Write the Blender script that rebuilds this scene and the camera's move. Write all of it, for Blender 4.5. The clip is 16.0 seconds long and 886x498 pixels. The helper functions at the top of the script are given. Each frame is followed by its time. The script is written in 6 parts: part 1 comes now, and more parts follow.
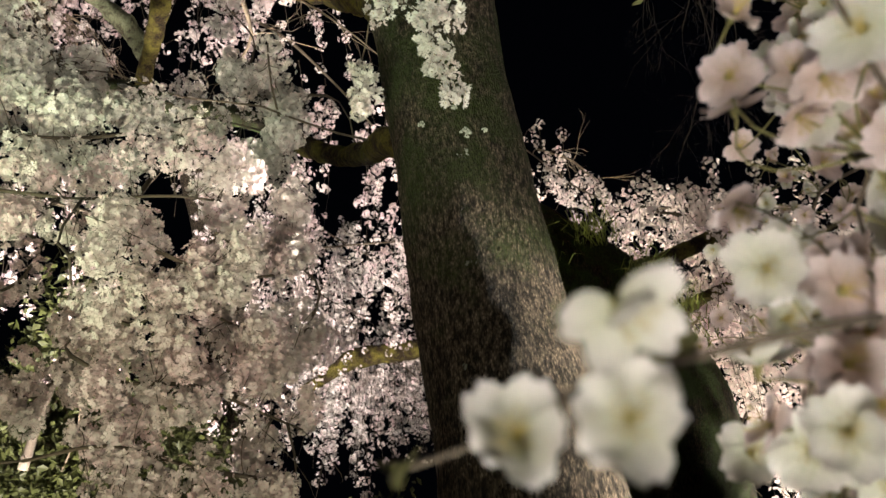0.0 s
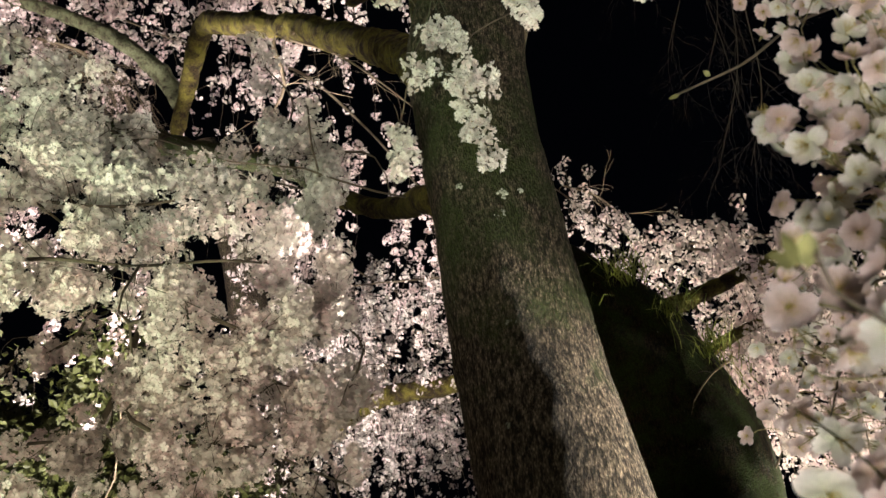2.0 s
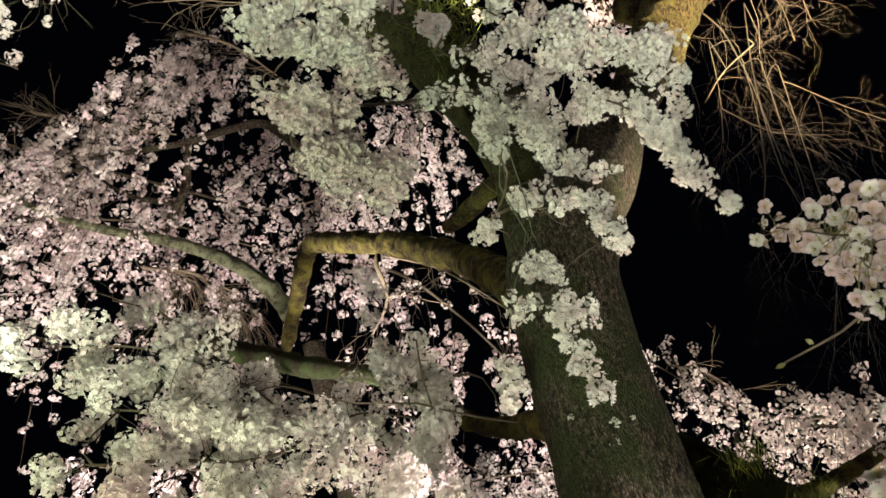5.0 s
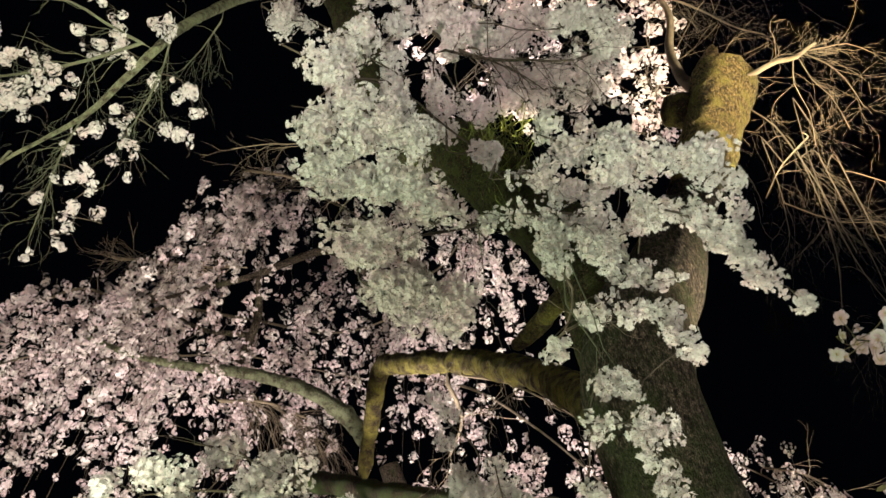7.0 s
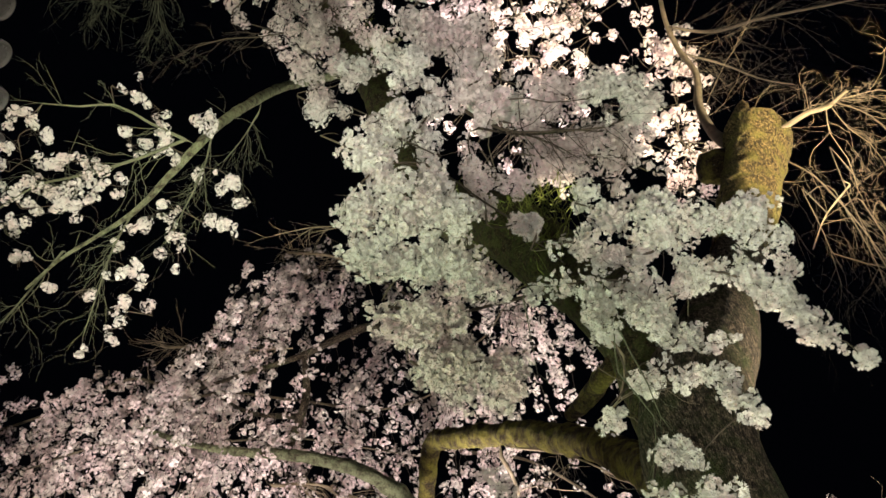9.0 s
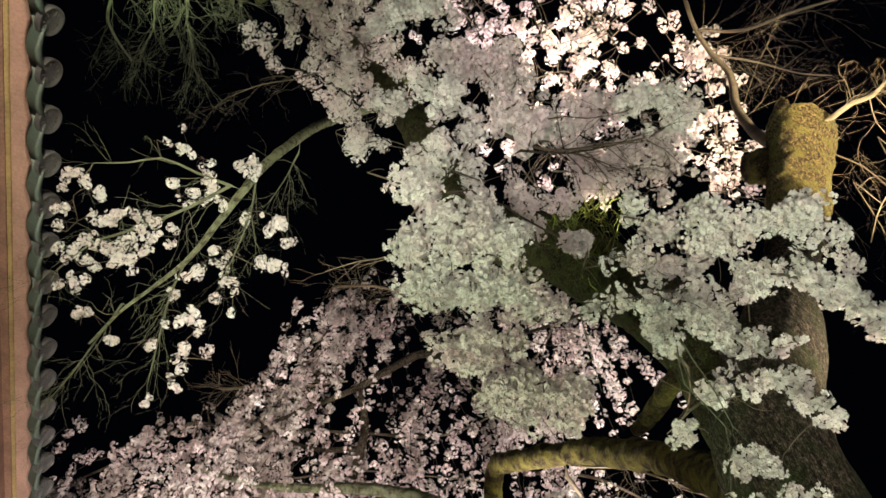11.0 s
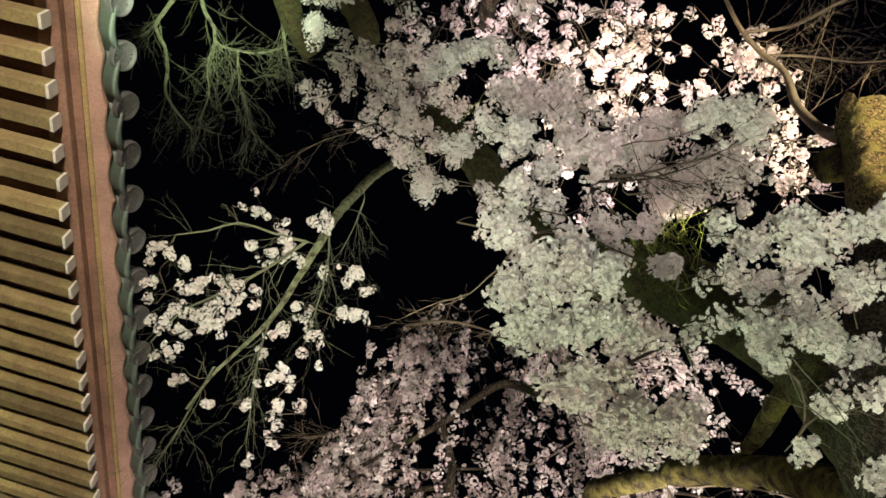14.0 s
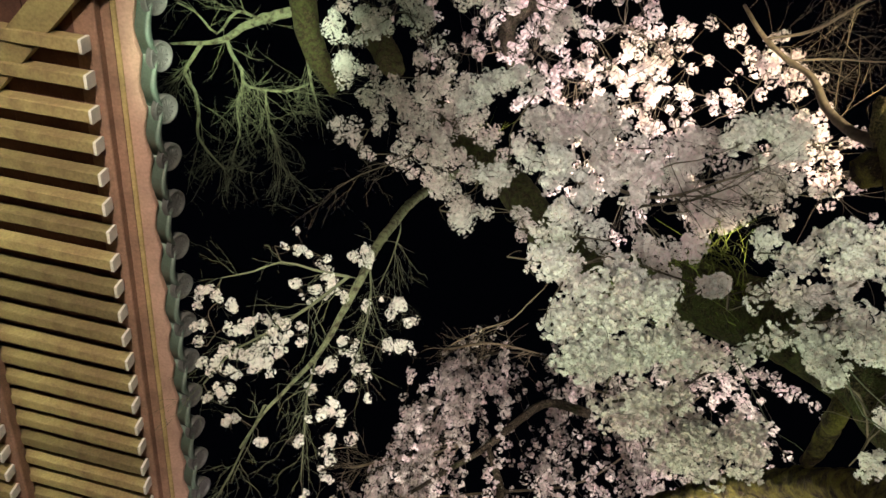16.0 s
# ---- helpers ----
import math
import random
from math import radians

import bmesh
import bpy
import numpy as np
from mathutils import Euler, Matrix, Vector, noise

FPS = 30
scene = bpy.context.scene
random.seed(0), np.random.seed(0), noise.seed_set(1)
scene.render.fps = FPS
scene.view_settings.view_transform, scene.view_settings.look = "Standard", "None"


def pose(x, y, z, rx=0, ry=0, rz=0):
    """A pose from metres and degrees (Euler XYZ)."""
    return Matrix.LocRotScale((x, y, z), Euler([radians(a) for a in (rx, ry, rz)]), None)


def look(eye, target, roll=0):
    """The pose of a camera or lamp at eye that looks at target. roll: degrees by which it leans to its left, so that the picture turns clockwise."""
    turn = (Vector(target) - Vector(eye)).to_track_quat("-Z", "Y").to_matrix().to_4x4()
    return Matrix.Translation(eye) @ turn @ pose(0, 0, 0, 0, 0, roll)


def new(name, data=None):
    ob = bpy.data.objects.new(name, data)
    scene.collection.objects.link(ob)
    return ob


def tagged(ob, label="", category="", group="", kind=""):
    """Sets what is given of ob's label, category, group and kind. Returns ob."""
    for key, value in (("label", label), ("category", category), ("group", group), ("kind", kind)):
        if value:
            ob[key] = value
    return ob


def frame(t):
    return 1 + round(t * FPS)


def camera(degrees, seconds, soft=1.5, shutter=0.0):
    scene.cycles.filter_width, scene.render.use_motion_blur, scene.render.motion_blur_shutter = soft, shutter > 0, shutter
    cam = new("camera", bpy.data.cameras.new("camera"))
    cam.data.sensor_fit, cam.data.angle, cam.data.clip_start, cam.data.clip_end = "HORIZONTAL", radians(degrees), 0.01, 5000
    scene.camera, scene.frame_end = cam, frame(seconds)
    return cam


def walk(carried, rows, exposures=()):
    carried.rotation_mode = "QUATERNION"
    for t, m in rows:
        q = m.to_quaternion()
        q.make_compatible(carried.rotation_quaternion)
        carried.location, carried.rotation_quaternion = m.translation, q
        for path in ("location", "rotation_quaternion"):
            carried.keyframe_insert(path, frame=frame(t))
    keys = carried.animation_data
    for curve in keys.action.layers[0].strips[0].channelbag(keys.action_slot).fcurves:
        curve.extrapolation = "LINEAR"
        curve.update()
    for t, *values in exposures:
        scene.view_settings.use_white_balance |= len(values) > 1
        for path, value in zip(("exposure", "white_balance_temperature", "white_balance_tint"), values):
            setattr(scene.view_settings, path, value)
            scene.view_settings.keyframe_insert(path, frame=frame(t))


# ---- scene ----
import collections

cam = camera(59.1, 16.0)
cam.data.dof.use_dof, cam.data.dof.focus_distance, cam.data.dof.aperture_fstop = True, 2.6, 14.0
PATH = [
    (0, (0.163, 0.11, 1.565), (0.044, 1.796, 2.634), -1.4),
    (0.5, (0.156, 0.085, 1.571), (0.02, 1.764, 2.649), -1.2),
    (1, (0.146, 0.049, 1.58), (0.003, 1.72, 2.669), -1.2),
    (1.5, (0.142, 0.027, 1.587), (-0.014, 1.686, 2.694), -1.3),
    (2, (0.131, 0.0, 1.597), (-0.043, 1.641, 2.727), -1.2),
    (2.5, (0.123, -0.032, 1.614), (-0.075, 1.583, 2.776), -1.1),
    (3, (0.126, -0.058, 1.626), (-0.099, 1.523, 2.83), -1.0),
    (3.5, (0.129, -0.097, 1.644), (-0.125, 1.44, 2.898), -0.8),
    (4, (0.133, -0.141, 1.659), (-0.149, 1.336, 2.978), -0.6),
    (4.5, (0.139, -0.17, 1.67), (-0.18, 1.229, 3.063), -0.3),
    (5, (0.138, -0.192, 1.68), (-0.22, 1.124, 3.143), 0.0),
    (7.5, (0.156, -0.265, 1.696), (-0.305, 0.742, 3.361), 2.0),
    (8, (0.156, -0.278, 1.7), (-0.312, 0.68, 3.392), 2.3),
    (8.5, (0.156, -0.277, 1.697), (-0.317, 0.639, 3.41), 2.5),
    (9, (0.152, -0.289, 1.696), (-0.333, 0.595, 3.423), 2.8),
    (11.5, (0.119, -0.346, 1.686), (-0.449, 0.424, 3.443), 3.8),
    (12, (0.104, -0.368, 1.684), (-0.475, 0.382, 3.445), 4.1),
    (12.5, (0.088, -0.392, 1.681), (-0.502, 0.339, 3.446), 4.3),
    (13, (0.088, -0.421, 1.681), (-0.513, 0.287, 3.452), 4.5),
    (13.5, (0.071, -0.432, 1.676), (-0.547, 0.249, 3.452), 4.8),
    (14, (0.058, -0.477, 1.674), (-0.571, 0.186, 3.453), 4.9),
    (14.5, (0.052, -0.503, 1.67), (-0.585, 0.143, 3.452), 5.0),
    (15, (0.04, -0.53, 1.665), (-0.605, 0.099, 3.45), 5.2),
    (15.5, (0.04, -0.559, 1.66), (-0.611, 0.05, 3.451), 5.4),
    (16, (0.047, -0.595, 1.649), (-0.606, -0.009, 3.447), 5.6),
]
walk(cam, [(t, look(eye, target, roll)) for t, eye, target, roll in PATH])

# ---- night sky, floodlights ----
world = bpy.data.worlds.new("night")
scene.world = world
world.use_nodes = True
world.node_tree.nodes["Background"].inputs["Color"].default_value = (0.004, 0.005, 0.009, 1)
world.node_tree.nodes["Background"].inputs["Strength"].default_value = 0.12


def floodlight(eye, target, watts, colour, cone=70, size=0.15, blend=0.8):
    data = bpy.data.lights.new("floodlight", "SPOT")
    data.energy, data.color, data.spot_size, data.spot_blend, data.shadow_soft_size = watts, colour, radians(cone), blend, size
    new("floodlight", data).matrix_world = look(eye, target)


floodlight((1.0, 1.72, 0.15), (0.42, 1.86, 2.6), 480, (1.0, 0.92, 0.74), 19, 0.06)
floodlight((2.6, 1.7, 0.2), (0.34, 1.93, 2.25), 4400, (1.0, 0.92, 0.80), 12, 0.09)
floodlight((2.0, 2.4, 0.2), (0.28, 1.95, 4.12), 5600, (1.0, 0.86, 0.64), 10, 0.05)
floodlight((-1.9, 0.5, 0.15), (-0.62, 0.8, 4.2), 480, (0.81, 1.0, 0.63), 56, 0.12)
floodlight((-1.0, -2.4, 0.3), (0.0, 1.25, 4.9), 195, (0.97, 0.97, 0.81), 46, 0.12, 0.25)
floodlight((-1.7, -0.9, 0.2), (-1.12, 1.75, 2.42), 220, (1.0, 0.87, 0.62), 42, 0.15)
floodlight((1.4, 0.2, 0.2), (-0.8, 1.6, 2.3), 180, (1.0, 0.93, 0.68), 40, 0.15)
floodlight((3.3, 1.1, 0.4), (1.2, 2.15, 6.15), 13000, (1.0, 0.83, 0.56), 15, 0.1, 0.3)
floodlight((1.2, -0.6, 0.2), (0.2, 1.2, 5.4), 330, (0.98, 0.94, 0.82), 22, 0.1)
floodlight((-2.1, 3.7, 0.3), (-2.9, 5.2, 8.0), 4400, (1.0, 0.88, 0.82), 84, 0.2)
floodlight((-1.4, 6.2, 0.3), (-0.5, 1.85, 10.2), 13000, (1.0, 0.87, 0.85), 20, 0.2)
floodlight((3.0, 6.6, 0.3), (2.1, 5.3, 3.4), 3600, (1.0, 0.88, 0.74), 64, 0.2)
floodlight((3.3, 6.1, 0.3), (1.6, 4.7, 3.9), 1400, (1.0, 0.93, 0.74), 50, 0.15)
floodlight((3.4, 4.6, 0.3), (1.15, 4.0, 3.95), 1000, (1.0, 0.95, 0.72), 22, 0.1, 0.5)
floodlight((1.4, -0.3, 0.2), (0.43, 0.52, 2.2), 120, (1.0, 0.93, 0.84), 46, 0.1)
floodlight((2.4, -3.6, 0.4), (-3.4, 0.0, 5.2), 3100, (1.0, 0.89, 0.70), 38, 0.06)
floodlight((-0.9, 0.9, 0.3), (-2.35, 0.8, 5.9), 1350, (0.98, 1.0, 0.80), 24, 0.15)
floodlight((0.5, -0.45, 0.3), (-2.949, -1.014, 10.126), 12000, (0.86, 1.0, 0.70), 12, 0.2)
floodlight((0.0, -1.1, 0.3), (-0.5, 0.72, 6.0), 620, (1.0, 0.94, 0.84), 20, 0.3)
floodlight((-0.5, -0.9, 0.3), (0.22, 0.18, 1.72), 215, (1.0, 0.95, 0.86), 38, 0.15)


# ---- materials ----
def material(name, base, rough=0.8, metal=0.0, spread=0.25, scale=8.0, bump=0.3, fine=60.0, second=None, island=0.0, dist=0.01):
    m = bpy.data.materials.new(name)
    m.use_nodes = True
    nt, nd = m.node_tree, m.node_tree.nodes
    p = nd["Principled BSDF"]
    p.inputs["Roughness"].default_value, p.inputs["Metallic"].default_value = rough, metal
    tc = nd.new("ShaderNodeTexCoord")
    n1, n2, mix, ramp = nd.new("ShaderNodeTexNoise"), nd.new("ShaderNodeTexNoise"), nd.new("ShaderNodeMix"), nd.new("ShaderNodeValToRGB")
    n1.inputs["Scale"].default_value, n1.inputs["Detail"].default_value = scale, 6
    n2.inputs["Scale"].default_value, n2.inputs["Detail"].default_value = fine, 4
    for n in (n1, n2):
        nt.links.new(tc.outputs["Object"], n.inputs["Vector"])
    mix.data_type, mix.blend_type = "RGBA", "MULTIPLY"
    second = second or tuple(c * (1 - spread) for c in base)
    ramp.color_ramp.elements[0].position, ramp.color_ramp.elements[1].position = 0.38, 0.62
    ramp.color_ramp.elements[0].color, ramp.color_ramp.elements[1].color = (*second, 1), (*base, 1)
    nt.links.new(n1.outputs["Fac"], ramp.inputs["Fac"])
    r2 = nd.new("ShaderNodeMapRange")
    r2.inputs["From Min"].default_value, r2.inputs["From Max"].default_value = 0.3, 0.7
    r2.inputs["To Min"].default_value, r2.inputs["To Max"].default_value = 1 - spread, 1.0
    nt.links.new(n2.outputs["Fac"], r2.inputs["Value"])
    mix.inputs["Factor"].default_value = 1.0
    nt.links.new(ramp.outputs["Color"], mix.inputs["A"])
    nt.links.new(r2.outputs["Result"], mix.inputs["B"])
    nt.links.new(mix.outputs["Result"], p.inputs["Base Color"])
    b = nd.new("ShaderNodeBump")
    b.inputs["Strength"].default_value, b.inputs["Distance"].default_value = bump, dist
    nt.links.new(n2.outputs["Fac"], b.inputs["Height"])
    nt.links.new(b.outputs["Normal"], p.inputs["Normal"])
    return m


def petal_material(name, pale, blush):
    m = bpy.data.materials.new(name)
    m.use_nodes = True
    nt, nd = m.node_tree, m.node_tree.nodes
    p, out = nd["Principled BSDF"], nd["Material Output"]
    p.inputs["Roughness"].default_value = 0.6
    p.inputs["Specular IOR Level"].default_value = 0.2
    g, ramp = nd.new("ShaderNodeNewGeometry"), nd.new("ShaderNodeValToRGB")
    ramp.color_ramp.elements[0].color, ramp.color_ramp.elements[1].color = (*blush, 1), (*pale, 1)
    nt.links.new(g.outputs["Random Per Island"], ramp.inputs["Fac"])
    t, mx = nd.new("ShaderNodeBsdfTranslucent"), nd.new("ShaderNodeMixShader")
    mx.inputs["Fac"].default_value = 0.36
    nt.links.new(ramp.outputs["Color"], p.inputs["Base Color"])
    nt.links.new(ramp.outputs["Color"], t.inputs["Color"])
    nt.links.new(p.outputs["BSDF"], mx.inputs[1])
    nt.links.new(t.outputs["BSDF"], mx.inputs[2])
    nt.links.new(mx.outputs["Shader"], out.inputs["Surface"])
    return m


def bark_material(name, wood, dark, moss, share, relief=0.012, blotch=5.5, climb=None, stretch=0.33):
    """Furrowed bark: long dark cracks, grey grain, patches of moss and small pale lichen."""
    m = bpy.data.materials.new(name)
    m.use_nodes = True
    nt, nd = m.node_tree, m.node_tree.nodes
    p = nd["Principled BSDF"]
    p.inputs["Roughness"].default_value = 0.92
    p.inputs["Specular IOR Level"].default_value = 0.25
    tc, mp = nd.new("ShaderNodeTexCoord"), nd.new("ShaderNodeMapping")
    mp.inputs["Scale"].default_value = (1.0, 1.0, stretch)
    nt.links.new(tc.outputs["Object"], mp.inputs["Vector"])

    def tex(scale, detail, stretched=True):
        n = nd.new("ShaderNodeTexNoise")
        n.inputs["Scale"].default_value, n.inputs["Detail"].default_value, n.inputs["Roughness"].default_value = scale, detail, 0.65
        nt.links.new(mp.outputs["Vector"] if stretched else tc.outputs["Object"], n.inputs["Vector"])
        return n.outputs["Fac"]

    def ramp(fac, a, b2, lo, hi):
        r = nd.new("ShaderNodeValToRGB")
        r.color_ramp.elements[0].position, r.color_ramp.elements[1].position = lo, hi
        r.color_ramp.elements[0].color, r.color_ramp.elements[1].color = (*a, 1), (*b2, 1)
        nt.links.new(fac, r.inputs["Fac"])
        return r.outputs["Color"]

    def mixed(fac, a, b2, blend="MIX"):
        x = nd.new("ShaderNodeMix")
        x.data_type, x.blend_type = "RGBA", blend
        if isinstance(fac, float):
            x.inputs["Factor"].default_value = fac
        else:
            nt.links.new(fac, x.inputs["Factor"])
        for slot, val in (("A", a), ("B", b2)):
            if isinstance(val, tuple):
                x.inputs[slot].default_value = (*val, 1)
            else:
                nt.links.new(val, x.inputs[slot])
        return x.outputs["Result"]

    cracks, grain, patch, speck = tex(78, 10), tex(240, 6), tex(blotch, 9, False), tex(130, 5, False)
    cells = nd.new("ShaderNodeTexVoronoi")
    cells.inputs["Scale"].default_value = 190
    nt.links.new(mp.outputs["Vector"], cells.inputs["Vector"])
    base = ramp(cracks, dark, wood, 0.43, 0.57)
    base = mixed(0.7, base, ramp(cells.outputs["Distance"], (1.5, 1.45, 1.38), (0.22, 0.2, 0.18), 0.15, 0.6), "MULTIPLY")
    base = mixed(0.75, base, ramp(grain, (0.22, 0.20, 0.18), (1.4, 1.35, 1.28), 0.36, 0.64), "MULTIPLY")
    green = mixed(0.6, moss, ramp(speck, tuple(c * 0.3 for c in moss), tuple(c * 1.6 for c in moss), 0.38, 0.62))
    if climb:
        sep, rise, sumup = nd.new("ShaderNodeSeparateXYZ"), nd.new("ShaderNodeMapRange"), nd.new("ShaderNodeMath")
        nt.links.new(tc.outputs["Object"], sep.inputs["Vector"])
        nt.links.new(sep.outputs["Z"], rise.inputs["Value"])
        rise.inputs["From Min"].default_value, rise.inputs["From Max"].default_value = climb[:2]
        rise.inputs["To Min"].default_value, rise.inputs["To Max"].default_value = -0.17, 0.015
        nt.links.new(patch, sumup.inputs[0])
        nt.links.new(rise.outputs["Result"], sumup.inputs[1])
        patch = sumup.outputs["Value"]
        if len(climb) > 2:
            dry, less_moss = nd.new("ShaderNodeMapRange"), nd.new("ShaderNodeMath")
            nt.links.new(sep.outputs["Z"], dry.inputs["Value"])
            dry.inputs["From Min"].default_value, dry.inputs["From Max"].default_value, dry.inputs["To Max"].default_value = climb[2], climb[3], -0.13
            nt.links.new(patch, less_moss.inputs[0])
            nt.links.new(dry.outputs["Result"], less_moss.inputs[1])
            patch = less_moss.outputs["Value"]
    base = mixed(ramp(patch, (0, 0, 0), (0.85, 0.85, 0.85), 0.60 - share * 0.34, 0.78 - share * 0.34), base, green)
    pale = tex(16, 4, False)
    base = mixed(ramp(pale, (0, 0, 0), (0.75, 0.75, 0.75), 0.70, 0.74), base, (0.34, 0.36, 0.28))
    nt.links.new(base, p.inputs["Base Color"])
    add = nd.new("ShaderNodeMath")
    add.operation = "MULTIPLY_ADD"
    nt.links.new(grain, add.inputs[0])
    add.inputs[1].default_value = 0.5
    nt.links.new(cracks, add.inputs[2])
    less = nd.new("ShaderNodeMath")
    less.operation = "MULTIPLY_ADD"
    nt.links.new(cells.outputs["Distance"], less.inputs[0])
    less.inputs[1].default_value = -0.35
    nt.links.new(add.outputs["Value"], less.inputs[2])
    bp = nd.new("ShaderNodeBump")
    bp.inputs["Strength"].default_value, bp.inputs["Distance"].default_value = 1.0, relief
    nt.links.new(less.outputs["Value"], bp.inputs["Height"])
    nt.links.new(bp.outputs["Normal"], p.inputs["Normal"])
    return m


# mossy stump bark; its gold also carries the warm lamplight, painted in
LIT_GOLD_MOSS = bark_material("lit_golden_moss", (0.44, 0.33, 0.14), (0.07, 0.055, 0.022), (0.24, 0.21, 0.05), 0.40, 0.07, 9)
BARK = bark_material("bark", (0.23, 0.19, 0.145), (0.03, 0.023, 0.014), (0.038, 0.054, 0.012), 0.62, 0.04, 5.5, (2.3, 2.95, 3.3, 3.9), 0.4)
MOSS = bark_material("mossy_bark", (0.11, 0.075, 0.035), (0.028, 0.02, 0.01), (0.21, 0.185, 0.034), 0.52, 0.03, 9, None, 1.7)
DARK_MOSS = bark_material("dark_mossy_bark", (0.085, 0.064, 0.036), (0.018, 0.014, 0.009), (0.045, 0.072, 0.016), 0.58, 0.03)
GREEN_BARK = bark_material("green_mossy_bark", (0.16, 0.125, 0.06), (0.035, 0.028, 0.015), (0.095, 0.11, 0.03), 0.5, 0.035, 20, None, 1.0)
LICHEN_BARK = bark_material("lichened_bark", (0.17, 0.15, 0.10), (0.04, 0.035, 0.022), (0.27, 0.30, 0.17), 0.68, 0.02, 16, None, 1.5)
TWIG = material("twig_bark", (0.28, 0.22, 0.145), 0.85, 0, 0.3, 20, 0.3, 120)
DARK_TWIG = material("dark_twig_bark", (0.115, 0.09, 0.06), 0.85, 0, 0.3, 20, 0.3, 120)
GREEN_TWIG = material("lichen_twig", (0.16, 0.17, 0.10), 0.9, 0, 0.3, 20, 0.3, 120)
WHITE_PETAL = petal_material("white_petal", (0.87, 0.85, 0.81), (0.80, 0.76, 0.72))
PINK_PETAL = petal_material("pink_petal", (0.88, 0.78, 0.77), (0.82, 0.66, 0.67))
BLUSH_PETAL = petal_material("blush_petal", (0.85, 0.80, 0.76), (0.79, 0.69, 0.67))
STAMEN = material("stamen", (0.64, 0.50, 0.14), 0.8)
EVERGREEN = material("evergreen_leaf", (0.085, 0.10, 0.022), 0.6, 0, 0.4, 3)
LICHEN = material("lichen", (0.42, 0.45, 0.36), 0.95, 0, 0.3, 60, 0.3, 200)
LEAF = material("young_leaf", (0.25, 0.25, 0.09), 0.6, 0, 0.35, 120)
WOOD = material("weathered_rafter", (0.48, 0.40, 0.17), 0.85, 0, 0.3, 3.5, 0.3, 60, (0.30, 0.21, 0.10))
# each rafter has weathered in its own way
info, tone, blend = (WOOD.node_tree.nodes.new(k) for k in ("ShaderNodeObjectInfo", "ShaderNodeMapRange", "ShaderNodeMix"))
tone.inputs["To Min"].default_value, tone.inputs["To Max"].default_value = 0.55, 1.2
blend.data_type, blend.blend_type = "RGBA", "MULTIPLY"
blend.inputs["Factor"].default_value = 1.0
WOOD.node_tree.links.new(info.outputs["Random"], tone.inputs["Value"])
WOOD.node_tree.links.new(WOOD.node_tree.nodes["Principled BSDF"].inputs["Base Color"].links[0].from_socket, blend.inputs["A"])
WOOD.node_tree.links.new(tone.outputs["Result"], blend.inputs["B"])
WOOD.node_tree.links.new(blend.outputs["Result"], WOOD.node_tree.nodes["Principled BSDF"].inputs["Base Color"])
WHITE = material("white_painted_wood", (0.80, 0.76, 0.70), 0.7, 0, 0.1, 10, 0.1, 60)
RED = material("faded_red_wood", (0.36, 0.20, 0.14), 0.8, 0, 0.3, 5, 0.2, 60)
TAN = material("tan_wood", (0.50, 0.36, 0.16), 0.8, 0, 0.3, 5, 0.2, 60)
TILE = material("grey_roof_tile", (0.105, 0.10, 0.10), 0.5, 0, 0.3, 9, 0.2, 90)
GREEN_TILE = material("green_grey_tile", (0.15, 0.20, 0.165), 0.5, 0, 0.35, 7, 0.2, 90)
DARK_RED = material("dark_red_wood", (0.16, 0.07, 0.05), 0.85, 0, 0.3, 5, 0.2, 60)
PINK_WOOD = material("pinkish_wood", (0.52, 0.32, 0.25), 0.8, 0, 0.25, 4, 0.2, 60)
PLASTER = material("plaster", (0.55, 0.5, 0.42), 0.9, 0, 0.2, 3, 0.2, 40)
SOIL = material("soil", (0.12, 0.10, 0.07), 0.95, 0, 0.4, 2, 0.6, 30)
GRASS = material("grass", (0.27, 0.32, 0.055), 0.8)


# ---- mesh helpers ----
class Geo:
    def __init__(self):
        self.v, self.q, self.n, self.mi = [], [], 0, []

    def add(self, v, q, mi=0):
        self.v.append(np.asarray(v, float).reshape(-1, 3))
        q = np.asarray(q, int).reshape(-1, 4)
        self.q.append(q + self.n)
        self.mi.append(np.full(len(q), mi))
        self.n += len(self.v[-1])

    def mesh(self, name, mats, smooth=True):
        v, q, mi = np.concatenate(self.v), np.concatenate(self.q), np.concatenate(self.mi)
        me = bpy.data.meshes.new(name)
        me.vertices.add(len(v))
        me.vertices.foreach_set("co", v.ravel())
        tri = q[:, 2] == q[:, 3]
        sizes = np.where(tri, 3, 4)
        starts = np.r_[0, np.cumsum(sizes)[:-1]]
        keep = np.ones_like(q, bool)
        keep[tri, 3] = False
        loops = q[keep]
        me.loops.add(len(loops))
        me.loops.foreach_set("vertex_index", loops)
        me.polygons.add(len(q))
        me.polygons.foreach_set("loop_start", starts)
        me.polygons.foreach_set("loop_total", sizes)
        me.polygons.foreach_set("material_index", mi)
        me.polygons.foreach_set("use_smooth", np.full(len(q), smooth))
        for m in mats:
            me.materials.append(m)
        me.update()
        me.validate()
        return me


def part(name, geo, mats, parent=None, label="", smooth=True):
    ob = new(name, geo.mesh(name, mats if isinstance(mats, (list, tuple)) else [mats], smooth))
    ob.parent = parent
    return tagged(ob, label)


